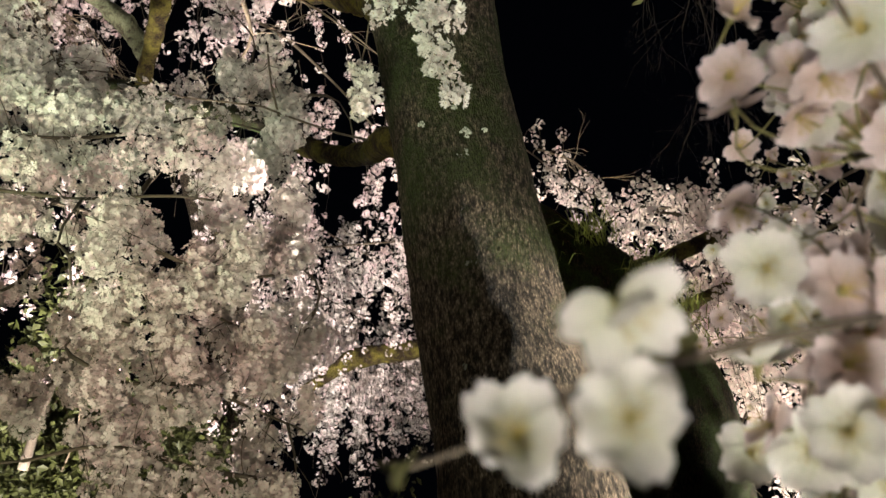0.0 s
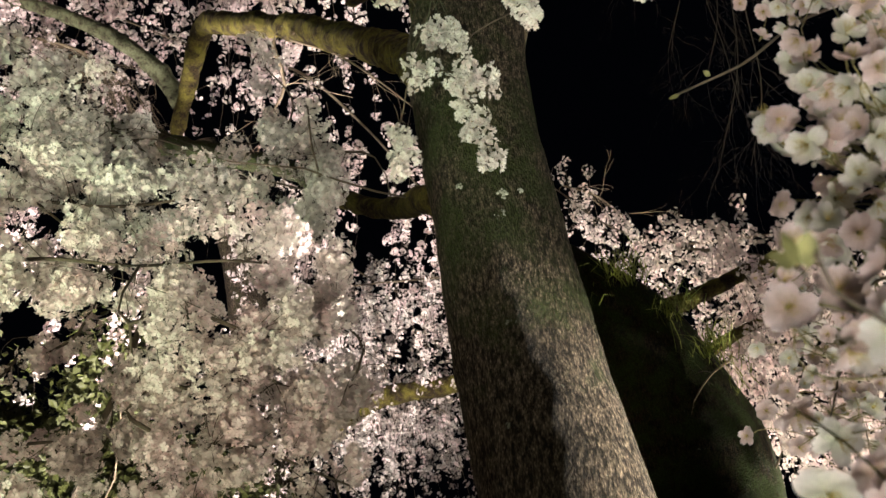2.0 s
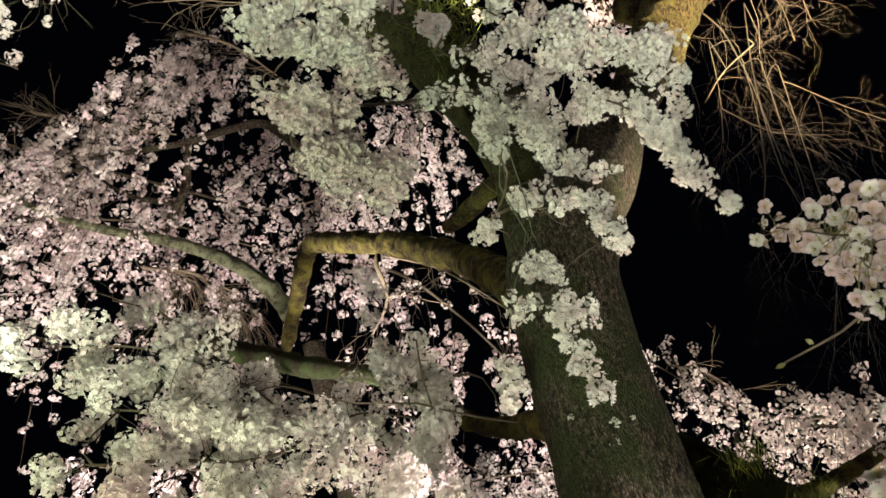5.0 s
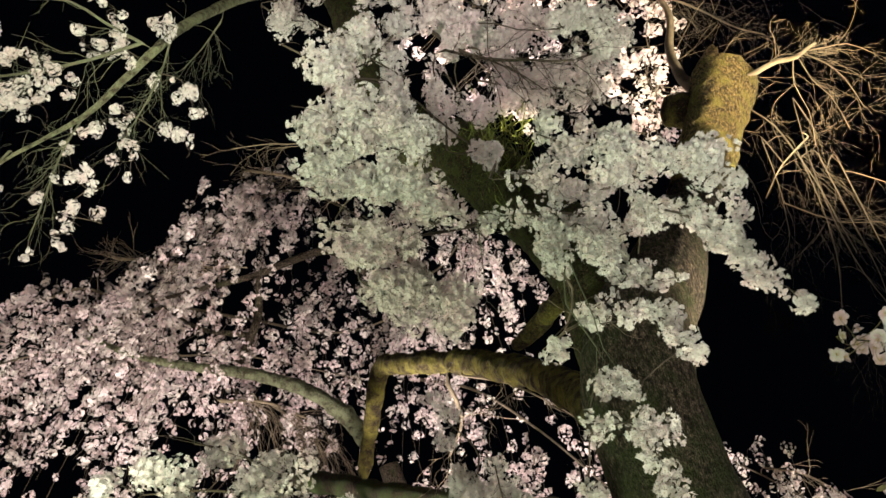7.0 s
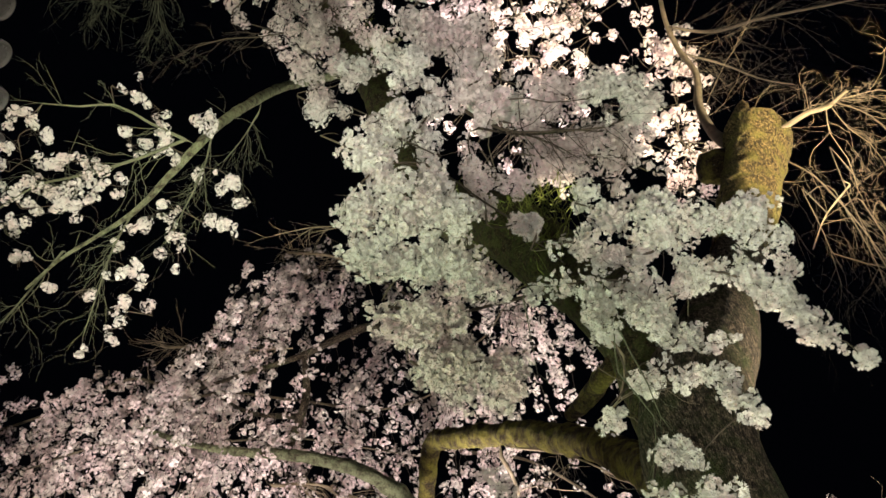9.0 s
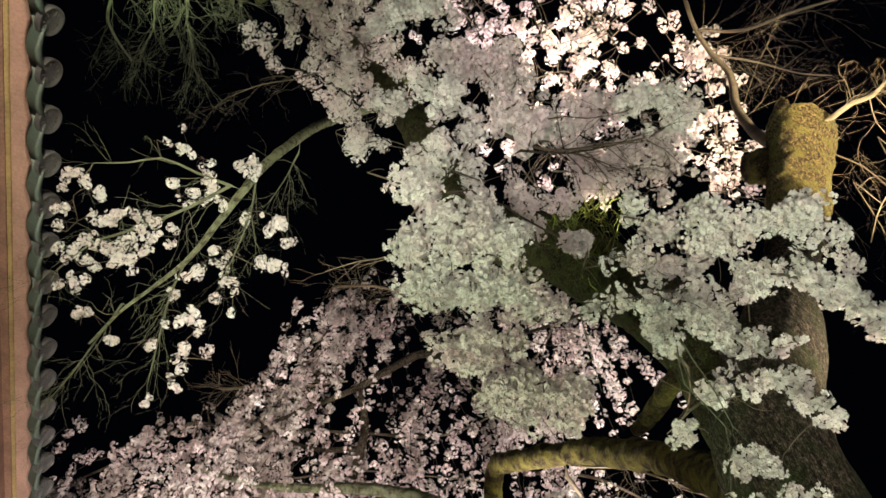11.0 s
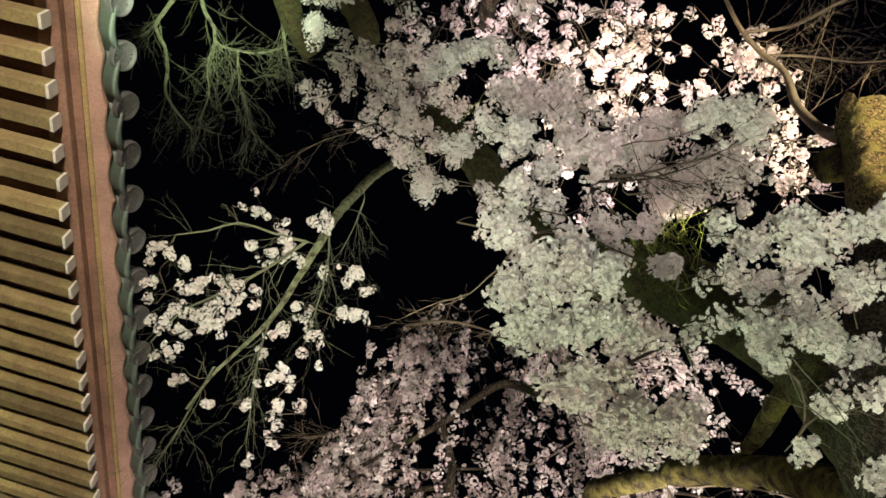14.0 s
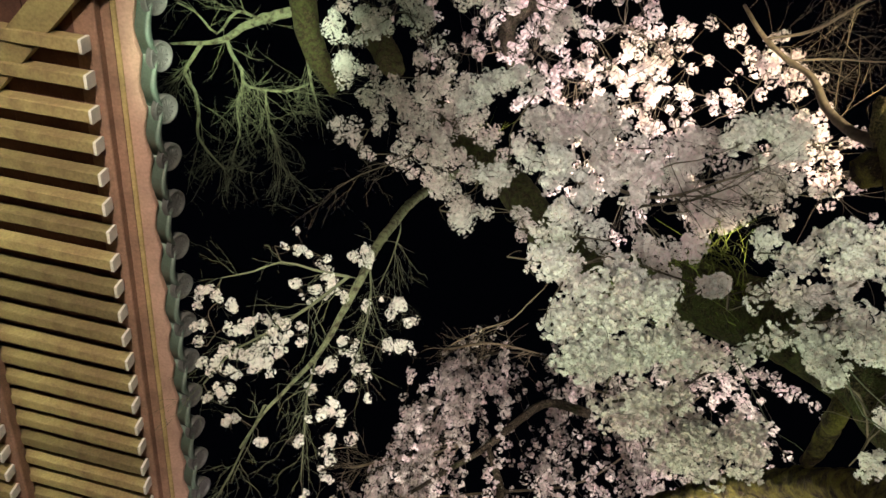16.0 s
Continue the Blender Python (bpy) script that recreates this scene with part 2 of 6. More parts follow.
def smooth_path(points, step):
    """A smooth curve through the points, with their extra columns; its bends follow the spacing."""
    p = np.asarray(points, float)
    p = np.vstack([2 * p[0] - p[1], p, 2 * p[-1] - p[-2]])
    gap = np.linalg.norm(np.diff(p[:, :3], axis=0), axis=1) + 1e-6
    slope = np.diff(p, axis=0) / gap[:, None]
    out = []
    for k in range(1, len(p) - 2):
        d0, d1, d2 = gap[k - 1], gap[k], gap[k + 1]
        m0 = (slope[k - 1] * d1 + slope[k] * d0) / (d0 + d1) * d1
        m1 = (slope[k] * d2 + slope[k + 1] * d1) / (d1 + d2) * d1
        n = max(2, int(d1 / step))
        for u in np.arange(n) / n:
            out.append((2 * u**3 - 3 * u**2 + 1) * p[k] + (u**3 - 2 * u**2 + u) * m0 + (3 * u**2 - 2 * u**3) * p[k + 1] + (u**3 - u**2) * m1)
    return np.array(out + [p[-2]])


def tube(geo, path, radii, seg=6, rough=0.0, rng=None, cap=True, mi=0):
    """A swept tube along path with a radius at each place; rough: uneven bulges as a share of the radius."""
    path, radii = np.asarray(path, float), np.asarray(radii, float)
    d = np.gradient(path, axis=0)
    d /= np.linalg.norm(d, axis=1)[:, None] + 1e-9
    ref = np.array([0.9, 0.1, 0.0]) if abs(d[0, 0]) < 0.8 else np.array([0.0, 1.0, 0.0])
    u = np.cross(d, ref)
    u /= np.linalg.norm(u, axis=1)[:, None] + 1e-9
    w = np.cross(d, u)
    a = np.arange(seg) * 2 * np.pi / seg
    r = np.repeat(radii[:, None], seg, 1)
    if rough:
        for k, i in np.ndindex(r.shape):
            q = path[k] + (u[k] * np.cos(a[i]) + w[k] * np.sin(a[i])) * radii[k]
            r[k, i] *= 1 + rough * (noise.noise(q * (0.5 / radii.max())) + 0.5 * noise.noise(q * (1.6 / radii.max())) + 0.3 * noise.noise(q * (5.0 / radii.max())))
    v = path[:, None] + r[..., None] * (u[:, None] * np.cos(a)[None, :, None] + w[:, None] * np.sin(a)[None, :, None])
    n = len(path)
    i, j = np.meshgrid(np.arange(n - 1), np.arange(seg), indexing="ij")
    q = np.stack([i * seg + j, i * seg + (j + 1) % seg, (i + 1) * seg + (j + 1) % seg, (i + 1) * seg + j], -1).reshape(-1, 4)
    v = v.reshape(-1, 3)
    if cap:
        v = np.vstack([v, path[-1], path[0]])
        k = np.arange(seg)
        top = np.stack([(n - 1) * seg + k, (n - 1) * seg + (k + 1) % seg, np.full(seg, n * seg), np.full(seg, n * seg)], -1)
        low = np.stack([(k + 1) % seg, k, np.full(seg, n * seg + 1), np.full(seg, n * seg + 1)], -1)
        q = np.vstack([q, top, low])
    geo.add(v, q, mi)


def box(geo, lo, hi, mi=0):
    (a, b, c), (d, e, f) = lo, hi
    v = [(a, b, c), (d, b, c), (d, e, c), (a, e, c), (a, b, f), (d, b, f), (d, e, f), (a, e, f)]
    geo.add(v, [(0, 3, 2, 1), (4, 5, 6, 7), (0, 1, 5, 4), (1, 2, 6, 5), (2, 3, 7, 6), (3, 0, 4, 7)], mi)


# ---- blossoms ----
def flower_template(fine):
    v, q = [], []
    for k in range(5):
        c, s = math.cos(k * 2 * math.pi / 5), math.sin(k * 2 * math.pi / 5)
        if fine:
            shape = [(0.05, 0, 0.02), (0.5, -0.38, 0.12), (0.95, -0.24, 0.34), (0.84, 0, 0.24), (0.95, 0.24, 0.34), (0.5, 0.38, 0.12)]
            faces = [(0, 1, 2, 3), (0, 3, 4, 5)]
        else:
            shape = [(0.02, 0, 0.0), (0.66, -0.37, 0.14), (1.0, 0, 0.2), (0.66, 0.37, 0.14)]
            faces = [(0, 1, 2, 3)]
        n = len(v)
        v += [(x * c - y * s, x * s + y * c, z) for x, y, z in shape]
        q += [tuple(i + n for i in f) for f in faces]
    return np.array(v), np.array(q)


FINE, COARSE = flower_template(True), flower_template(False)
HEART = (np.array([(0.16, 0, 0.1), (-0.08, 0.14, 0.1), (-0.08, -0.14, 0.1), (0, 0, 0.3)]), np.array([(0, 1, 3, 3), (1, 2, 3, 3), (2, 0, 3, 3)]))


def scatter(geo, template, centres, normals, sizes, rng, mi=0):
    """A copy of the template at each centre, turned to its normal."""
    tv, tq = template
    n = normals / (np.linalg.norm(normals, axis=1)[:, None] + 1e-9)
    r = rng.normal(size=n.shape)
    u = np.cross(n, r)
    u /= np.linalg.norm(u, axis=1)[:, None] + 1e-9
    w = np.cross(n, u)
    cup = rng.uniform(0.2, 3.2, (len(centres), 1, 1)) if len(tv) > 4 else 1.0
    v = centres[:, None] + sizes[:, None, None] * (u[:, None] * tv[None, :, :1] + w[:, None] * tv[None, :, 1:2] + n[:, None] * tv[None, :, 2:] * cup)
    q = tq[None] + (np.arange(len(centres)) * len(tv))[:, None, None]
    geo.add(v, q, mi)


def pompons(geo, centres, radius, count, petal, fine, rng):
    """Balls of blossoms, uneven in size, round each centre."""
    centres = np.asarray(centres, float)
    scale = rng.uniform(0.6, 1.25, len(centres))
    number = np.maximum(3, (count * scale**2 * rng.uniform(0.7, 1.2, len(centres))).astype(int))
    which = np.repeat(np.arange(len(centres)), number)
    d = rng.normal(size=(len(which), 3))
    d /= np.linalg.norm(d, axis=1)[:, None]
    stretch = rng.uniform(0.7, 1.3, (len(centres), 3))
    at = centres[which] + d * stretch[which] * (radius * scale[which] * (1.05 - 0.5 * rng.uniform(0, 1, len(which)) ** 2.5))[:, None]
    face = d + 0.36 * rng.normal(size=d.shape)
    sizes = petal * rng.uniform(0.75, 1.15, len(which))
    other = (rng.uniform(size=len(centres)) < 0.3)[which]
    for mi, keep in ((0, ~other), (2, other)):
        if keep.any():
            scatter(geo, FINE if fine else COARSE, at[keep], face[keep], sizes[keep], rng, mi)
    if fine:
        scatter(geo, HEART, at, face, sizes, rng, 1)


def bend(a, b, rng, sag=0.15, n=6):
    """A thin curved line from a to b."""
    u = np.linspace(0, 1, n)[:, None]
    a, b = np.asarray(a, float), np.asarray(b, float)
    off = rng.normal(size=3) * sag * np.linalg.norm(b - a) * 0.5
    return a + (b - a) * u + off * (4 * u * (1 - u))


NET = collections.defaultdict(list)


def join_to_tree(tree, path):
    """The path, led on from its nearer end to the closest wood of its tree."""
    net = NET[tree.name]
    if not net:
        net.append(path)
        return path
    wood = np.concatenate(net)
    gaps = [np.linalg.norm(wood - end, axis=1) for end in (path[0], path[-1])]
    if gaps[1].min() < gaps[0].min():
        path, gaps = path[::-1], gaps[::-1]
    root = wood[np.argmin(gaps[0])]
    far = np.linalg.norm(path[0] - root)
    net.append(path)
    if far < 0.02:
        return path
    u = np.linspace(0, 1, max(4, int(far / 0.08)))[:-1, None]
    lead = path[0] + (path[0] - path[min(3, len(path) - 1)]) * min(1.0, 0.3 * far / 0.15) + np.array((0, 0, 0.18 * far))
    way = root * (1 - u) ** 2 + lead * 2 * u * (1 - u) + path[0] * u * u
    wave = np.array([noise.noise_vector(Vector(p * 3.0)) for p in way])
    return np.vstack([way + wave * (0.12 * far * 4 * u * (1 - u)), path])


def lead_radii(path, joined, radius, end):
    """Radii for a joined path: slender up to where the branch itself begins."""
    n = len(joined) - len(path)
    return np.r_[np.linspace(min(radius, 0.004), min(radius, 0.0025), n), np.linspace(radius, radius * end, len(path))]


def finish(tree, path, radius, twigs, bloom, petals, name="branch", label="", wood=None):
    """A branch along path, with its fine twigs and its blossoms as parts."""
    g = Geo()
    joined = join_to_tree(tree, path)
    tube(g, joined, lead_radii(path, joined, radius, 0.5), 6)
    branch = part(name, g, wood or DARK_TWIG, tree, label)
    if twigs.v:
        tagged(part("twig_spray", twigs, wood or DARK_TWIG, branch), kind="stuff")
    if bloom and bloom.v:
        tagged(part("blossom", bloom, [petals, STAMEN, BLUSH_PETAL if petals is WHITE_PETAL else PINK_PETAL if petals is BLUSH_PETAL else BLUSH_PETAL], branch, smooth=False), kind="stuff")
    return branch


def hanging(tree, tops, length, strands, step, radius=0.06, count=14, petal=0.016, petals=None, fine=True, wide=0.08, twig=0.003, seed=1, sway=0.12, bare=0.15, stem=0.012):
    """Weeping sprays: thin shoots that leave the path of tops and hang down, with balls of blossom along them."""
    rng = np.random.default_rng(seed)
    path = smooth_path(tops, 0.06)
    twigs, bloom, centres = Geo(), Geo(), []
    for _ in range(strands):
        p = path[rng.integers(len(path))] + rng.normal(size=3) * wide
        size = length * rng.uniform(0.3, 1.1)
        drift = rng.normal(size=3) * sway
        n = max(4, int(size / 0.12))
        u = np.linspace(0, 1, n)
        line = p + np.outer(u, drift) * size + np.outer(u**1.25, (0, 0, -size)) + np.cumsum(rng.normal(size=(n, 3)) * 0.012, axis=0)
        tube(twigs, line, np.linspace(twig, twig * 0.4, n), 3, cap=False)
        at = np.arange(size * bare * rng.uniform(0, 1), size, step * rng.uniform(0.8, 1.3)) / size
        k = np.stack([np.interp(at, u, line[:, c]) for c in range(3)], -1)
        centres.append(k + rng.normal(size=k.shape) * radius * 0.5)
    pompons(bloom, np.concatenate(centres), radius, count, petal, fine, rng)
    return finish(tree, path, stem, twigs, bloom, petals or WHITE_PETAL)


def bough(tree, points, spread, clumps, radius=0.042, count=62, petal=0.0108, petals=None, fine=False, twig=0.0015, seed=1, stem=0.006, flat=0.8, bare=3, tuft=2.4):
    """A bough thick with blossom: balls of it scattered round the path, each on its own twig, and a few bare shoots."""
    rng = np.random.default_rng(seed)
    path = smooth_path(points, 0.05)
    twigs, bloom = Geo(), Geo()
    heads = max(2, round(clumps / tuft))
    hubs = path[rng.integers(len(path), size=heads)] + rng.normal(size=(heads, 3)) * (spread, spread, spread * flat)
    centres = hubs[rng.integers(heads, size=clumps)] + rng.normal(size=(clumps, 3)) * radius * 0.62
    for c in centres:
        near = path[np.argmin(np.linalg.norm(path - c, axis=1))] + rng.normal(size=3) * 0.004
        tube(twigs, bend(near, c, rng), np.linspace(twig, twig * 0.5, 6), 3, cap=False)
    for _ in range(bare):
        a = path[rng.integers(len(path))]
        tube(twigs, bend(a, a + rng.normal(size=3) * spread * 2.6 + (0, 0, -spread), rng, 0.3), np.linspace(twig, twig * 0.4, 6), 3, cap=False)
    pompons(bloom, centres, radius, count, petal, fine, rng)
    return finish(tree, path, stem, twigs, bloom, petals or WHITE_PETAL)


def shoots(geo, start, way, length, radius, level, rng, droop, curl, fork):
    """A bare shoot that bends, droops and forks."""
    n = 7
    way = way / np.linalg.norm(way)
    p, line = np.asarray(start, float), [np.asarray(start, float)]
    for _ in range(n - 1):
        way = way + rng.normal(size=3) * curl + (0, 0, -droop)
        way /= np.linalg.norm(way)
        p = p + way * length / (n - 1)
        line.append(p)
    tube(geo, line, np.linspace(radius, radius * 0.45, n), 4 if radius > 0.006 else 3, cap=False)
    if level > 0:
        for _ in range(fork):
            k = rng.integers(1, n - 1)
            turn = line[k + 1] - line[k]
            turn = turn / np.linalg.norm(turn) + rng.normal(size=3) * 0.55
            shoots(geo, line[k], turn, length * rng.uniform(0.4, 0.75), radius * 0.6, level - 1, rng, droop, curl, fork)


def bare_branch(tree, points, radius, count, length, level=2, fork=3, droop=0.12, curl=0.16, lean=(0, 0, 0), seed=1, wood=None, thin=0.35, ends=1.0, name="branch"):
    """A leafless branch with fine forking shoots along it."""
    rng = np.random.default_rng(seed)
    path = smooth_path(points, 0.08)
    g = Geo()
    for _ in range(count):
        k = int(len(path) * (1 - (1 - 0.05) * rng.uniform() ** ends)) if ends != 1 else rng.integers(1, len(path))
        k = min(max(k, 1), len(path) - 1)
        way = path[k] - path[k - 1]
        way = way / np.linalg.norm(way) + rng.normal(size=3) * 0.6 + np.array(lean)
        r = radius * (1 - 0.6 * k / len(path)) * thin
        shoots(g, path[k], way, length * rng.uniform(0.5, 1.1), r, level, rng, droop, curl, fork)
    stem = Geo()
    joined = join_to_tree(tree, path)
    tube(stem, joined, lead_radii(path, joined, radius, 0.4), 8, 0.12)
    branch = part(name, stem, wood or TWIG, tree)
    tagged(part("twig_spray", g, wood or TWIG, branch), kind="stuff")
    return branch


def limb(tree, points, mat, seg=14, rough=0.12, step=0.06, label="", name="limb"):
    """points: (x, y, z) and the radii, which run evenly between them."""
    p = smooth_path(points, step)
    g = Geo()
    tube(g, p[:, :3], p[:, 3], seg, rough)
    NET[tree.name].append(p[:, :3])
    return part(name, g, mat, tree, label)


def with_radii(points, *radii):
    r = np.interp(np.linspace(0, 1, len(points)), np.linspace(0, 1, len(radii)), radii)
    return [(*p, q) for p, q in zip(points, r)]


# ---- setting ----
g = Geo()
n = 60
xs = np.sign(np.linspace(-1, 1, n)) * np.abs(np.linspace(-1, 1, n)) ** 3 * 400
X, Y = np.meshgrid(xs, xs, indexing="ij")
Z = np.array([[0.05 * noise.noise(Vector((x * 0.4, y * 0.4, 0))) - 0.03 for y in xs] for x in xs])
i, j = np.meshgrid(np.arange(n - 1), np.arange(n - 1), indexing="ij")
g.add(np.stack([X, Y, Z], -1), np.stack([i * n + j, (i + 1) * n + j, (i + 1) * n + j + 1, i * n + j + 1], -1))
tagged(part("ground", g, SOIL), "bare dark garden soil under the cherry trees", "ground", kind="structure")


def thing(name, label, category, group=""):
    return tagged(new(name), label, category, group)


def lichen(tree, at, out, size, seed):
    """A pale rosette of lichen on the bark: small overlapping lobes."""
    rng = np.random.default_rng(seed)
    g = Geo()
    z = Vector(out).normalized()
    m = np.array((Matrix.Translation(at) @ z.to_track_quat("Z", "Y").to_matrix().to_4x4()))
    for k in range(16):
        a, r = rng.uniform(0, 6.28), size * rng.uniform(0.1, 0.8)
        c = np.array((r * math.cos(a), r * math.sin(a), 0.004))
        s = size * rng.uniform(0.18, 0.32)
        lobe = np.array([(c[0] + s * math.cos(t), c[1] + s * math.sin(t) * 0.8, 0.001) for t in np.arange(7) * 0.8976] + [tuple(c + (0, 0, 0.004))])
        lobe = lobe @ m[:3, :3].T + m[:3, 3]
        g.add(lobe, [(i, (i + 1) % 7, 7, 7) for i in range(7)])
    part("lichen", g, LICHEN, tree, "pale grey-green lichen rosette", smooth=False)


# ---- the weeping cherry ----
cherry = thing("weeping_cherry", "old weeping cherry with mossy trunk in full white blossom", "tree")
limb(cherry, [(0.36, 1.95, -0.1, 0.36), (0.33, 1.97, 0.6, 0.26), (0.28, 1.97, 1.3, 0.23), (0.21, 1.965, 2.175, 0.212), (0.155, 1.985, 2.54, 0.205), (0.097, 1.93, 2.99, 0.195), (0.04, 1.85, 3.40, 0.19), (0.03, 1.80, 3.65, 0.195), (0.09, 1.80, 3.92, 0.195), (0.21, 1.90, 4.23, 0.178), (0.356, 2.006, 4.67, 0.14), (0.54, 2.11, 5.13, 0.122), (0.72, 2.16, 5.62, 0.10)], BARK, 72, 0.07, 0.03, name="trunk")


def cut_stump(tree, points, mat, label):
    """A leader sawn off aslant, with a ragged, rotten top."""
    p = smooth_path(points, 0.016)
    g = Geo()
    seg, n = 72, len(p)
    tube(g, p[:, :3], p[:, 3], seg, 0.16, cap=False)
    v = g.v[0].reshape(n, seg, 3)
    axis = p[-1, :3] - p[-4, :3]
    axis /= np.linalg.norm(axis)
    side = v[-1] - p[-1, :3]
    slant = side @ np.array((-0.95, 0.5, 0.0))
    for k in range(10):
        u = ((k + 1) / 10) ** 2
        for i in range(seg):
            v[n - 10 + k, i] += axis * u * (slant[i] + 0.08 * noise.noise(Vector(v[-1, i]) * 14) + 0.03 * noise.noise(Vector(v[-1, i]) * 40))
    g.v[0] = v.reshape(-1, 3)
    rim, rings = v[-1], []
    mid = rim.mean(axis=0)
    for f in (0.9, 0.7, 0.45, 0.2):
        rings.append([mid + (q - mid) * f + axis * (0.06 * noise.noise(Vector(q * f) * 17) - 0.03) for q in rim])
    top = np.array([rim] + rings).reshape(-1, 3)
    i, j = np.meshgrid(np.arange(4), np.arange(seg), indexing="ij")
    q = np.stack([i * seg + j, i * seg + (j + 1) % seg, (i + 1) * seg + (j + 1) % seg, (i + 1) * seg + j], -1).reshape(-1, 4)
    lid = [(4 * seg + j, 4 * seg + (j + 1) % seg, 5 * seg, 5 * seg) for j in range(seg)]
    g.add(np.vstack([top, mid]), np.vstack([q, lid]))
    NET[tree.name].append(p[:, :3])
    part("stump", g, mat, tree, label)


cut_stump(cherry, with_radii([(0.51, 2.10, 5.08), (0.65, 2.15, 5.46), (0.77, 2.18, 5.75), (0.89, 2.16, 6.03), (0.99, 2.13, 6.23), (1.05, 2.11, 6.34)], 0.13, 0.16, 0.18, 0.185, 0.19, 0.175), LIT_GOLD_MOSS, "golden mossy cut-off stump of the leader, warm light in its colour")
limb(cherry, with_radii([(-0.02, 1.84, 3.55), (-0.03, 1.83, 3.90), (-0.04, 1.8, 4.13), (-0.11, 1.77, 4.52), (-0.29, 1.74, 5.00), (-0.57, 1.64, 5.48), (-0.85, 1.57, 5.79), (-1.05, 1.36, 6.27), (-1.12, 1.08, 6.77), (-1.28, 0.81, 7.32), (-1.42, 0.52, 7.96)], 0.12, 0.13, 0.15, 0.17, 0.18, 0.16, 0.13, 0.12, 0.11), GREEN_BARK, 40, 0.14, 0.03)
limb(cherry, with_radii([(-0.11, 1.82, 3.57), (-0.23, 2.06, 3.95), (-0.5, 2.59, 4.65), (-0.75, 2.84, 5.05), (-0.99, 3.03, 5.36), (-1.42, 3.3, 5.8), (-1.8, 3.52, 6.14), (-2.06, 3.7, 6.35), (-2.19, 3.89, 6.34), (-2.33, 4.16, 6.31), (-2.47, 4.39, 6.22), (-2.53, 4.48, 6.04), (-2.54, 4.47, 5.88)], 0.07, 0.075, 0.082, 0.085, 0.08, 0.078, 0.078, 0.078, 0.072, 0.07, 0.066, 0.055, 0.03), MOSS, 40, 0.3, 0.022, label="golden moss-covered limb")
limb(cherry, with_radii([(-2.50, 4.40, 6.33), (-2.74, 4.26, 6.63), (-3.05, 4.12, 6.86), (-3.55, 3.97, 7.09), (-4.18, 3.85, 7.31), (-4.80, 3.67, 7.51), (-5.40, 3.37, 7.76)], 0.088, 0.064, 0.048, 0.02), LICHEN_BARK, 20, 0.3, 0.03)
limb(cherry, with_radii([(-0.02, 1.9, 3.06), (-0.11, 1.96, 3.14), (-0.25, 2.27, 3.36), (-0.41, 2.49, 3.54), (-0.69, 2.78, 3.88)], 0.055, 0.046, 0.042, 0.046), MOSS, 20, 0.25, 0.03)
limb(cherry, with_radii([(-0.66, 2.75, 3.84), (-1.24, 3.43, 4.66), (-1.66, 3.58, 4.92), (-2.03, 3.73, 5.16), (-2.4, 3.87, 5.42), (-2.82, 3.96, 5.67)], 0.046, 0.06, 0.07, 0.08, 0.085), DARK_MOSS, 24, 0.25, 0.03)
limb(cherry, with_radii([(-0.46, 2.1, 4.37), (-0.39, 2.02, 4.31), (-0.3, 1.93, 4.27), (-0.2, 1.79, 4.2), (-0.1, 1.77, 4.3)], 0.03, 0.042, 0.042, 0.04), MOSS, 18, 0.3, 0.03)
# the cut knot beside the stump and its crooked shoot
limb(cherry, with_radii([(0.80, 2.29, 6.17), (0.70, 2.19, 6.13), (0.60, 2.14, 6.11)], 0.1, 0.11, 0.09), MOSS, 28, 0.2, 0.02)
bare_branch(cherry, [(0.82, 2.19, 6.35), (0.83, 2.36, 6.93), (0.89, 2.45, 7.66), (1.03, 2.45, 8.31), (1.02, 2.38, 8.77), (1.05, 2.25, 9.24), (1.14, 2.07, 9.71)], 0.045, 12, 1.0, 2, 3, 0.05, 0.15, (0.9, 0.2, 0), 21, thin=0.06)
bare_branch(cherry, [(1.05, 2.27, 9.12), (1.39, 2.48, 9.11), (1.82, 2.52, 9.01), (2.22, 2.58, 8.88), (2.79, 2.65, 8.66), (3.38, 2.79, 8.59)], 0.015, 26, 0.9, 2, 3, 0.12, 0.14, (0.2, -0.1, 0), 22, wood=DARK_TWIG, thin=0.13)
bare_branch(cherry, [(1.01, 2.40, 8.76), (1.34, 2.67, 8.71), (1.62, 2.94, 8.65), (1.84, 3.09, 8.64)], 0.011, 20, 0.7, 2, 3, 0.06, 0.14, (0.3, 0, 0), 23, wood=DARK_TWIG, thin=0.16)
# shoots that spring from the cut top
bare_branch(cherry, [(1.12, 2.04, 6.02), (1.24, 2.01, 6.01), (1.34, 2.01, 5.98), (1.4, 1.98, 5.98), (1.45, 1.96, 5.98)], 0.017, 9, 0.3, 2, 3, 0.1, 0.4, (0.8, -0.2, 0), 24, thin=0.12)
bare_branch(cherry, [(1.4, 1.99, 5.98), (1.47, 1.97, 5.91), (1.56, 1.95, 5.83), (1.63, 1.97, 5.67)], 0.003, 7, 0.42, 2, 3, 0.12, 0.34, (0.5, -0.1, -0.2), 570, thin=0.5)
bare_branch(cherry, [(1.38, 2.0, 5.97), (1.45, 2.04, 5.88), (1.49, 2.08, 5.72), (1.51, 2.18, 5.53)], 0.003, 7, 0.42, 2, 3, 0.12, 0.34, (0.5, -0.1, -0.2), 571, thin=0.5)
bare_branch(cherry, [(1.35, 2.02, 5.97), (1.37, 2.11, 5.86), (1.41, 2.16, 5.7), (1.42, 2.27, 5.5)], 0.003, 7, 0.42, 2, 3, 0.12, 0.34, (0.5, -0.1, -0.2), 572, thin=0.5)
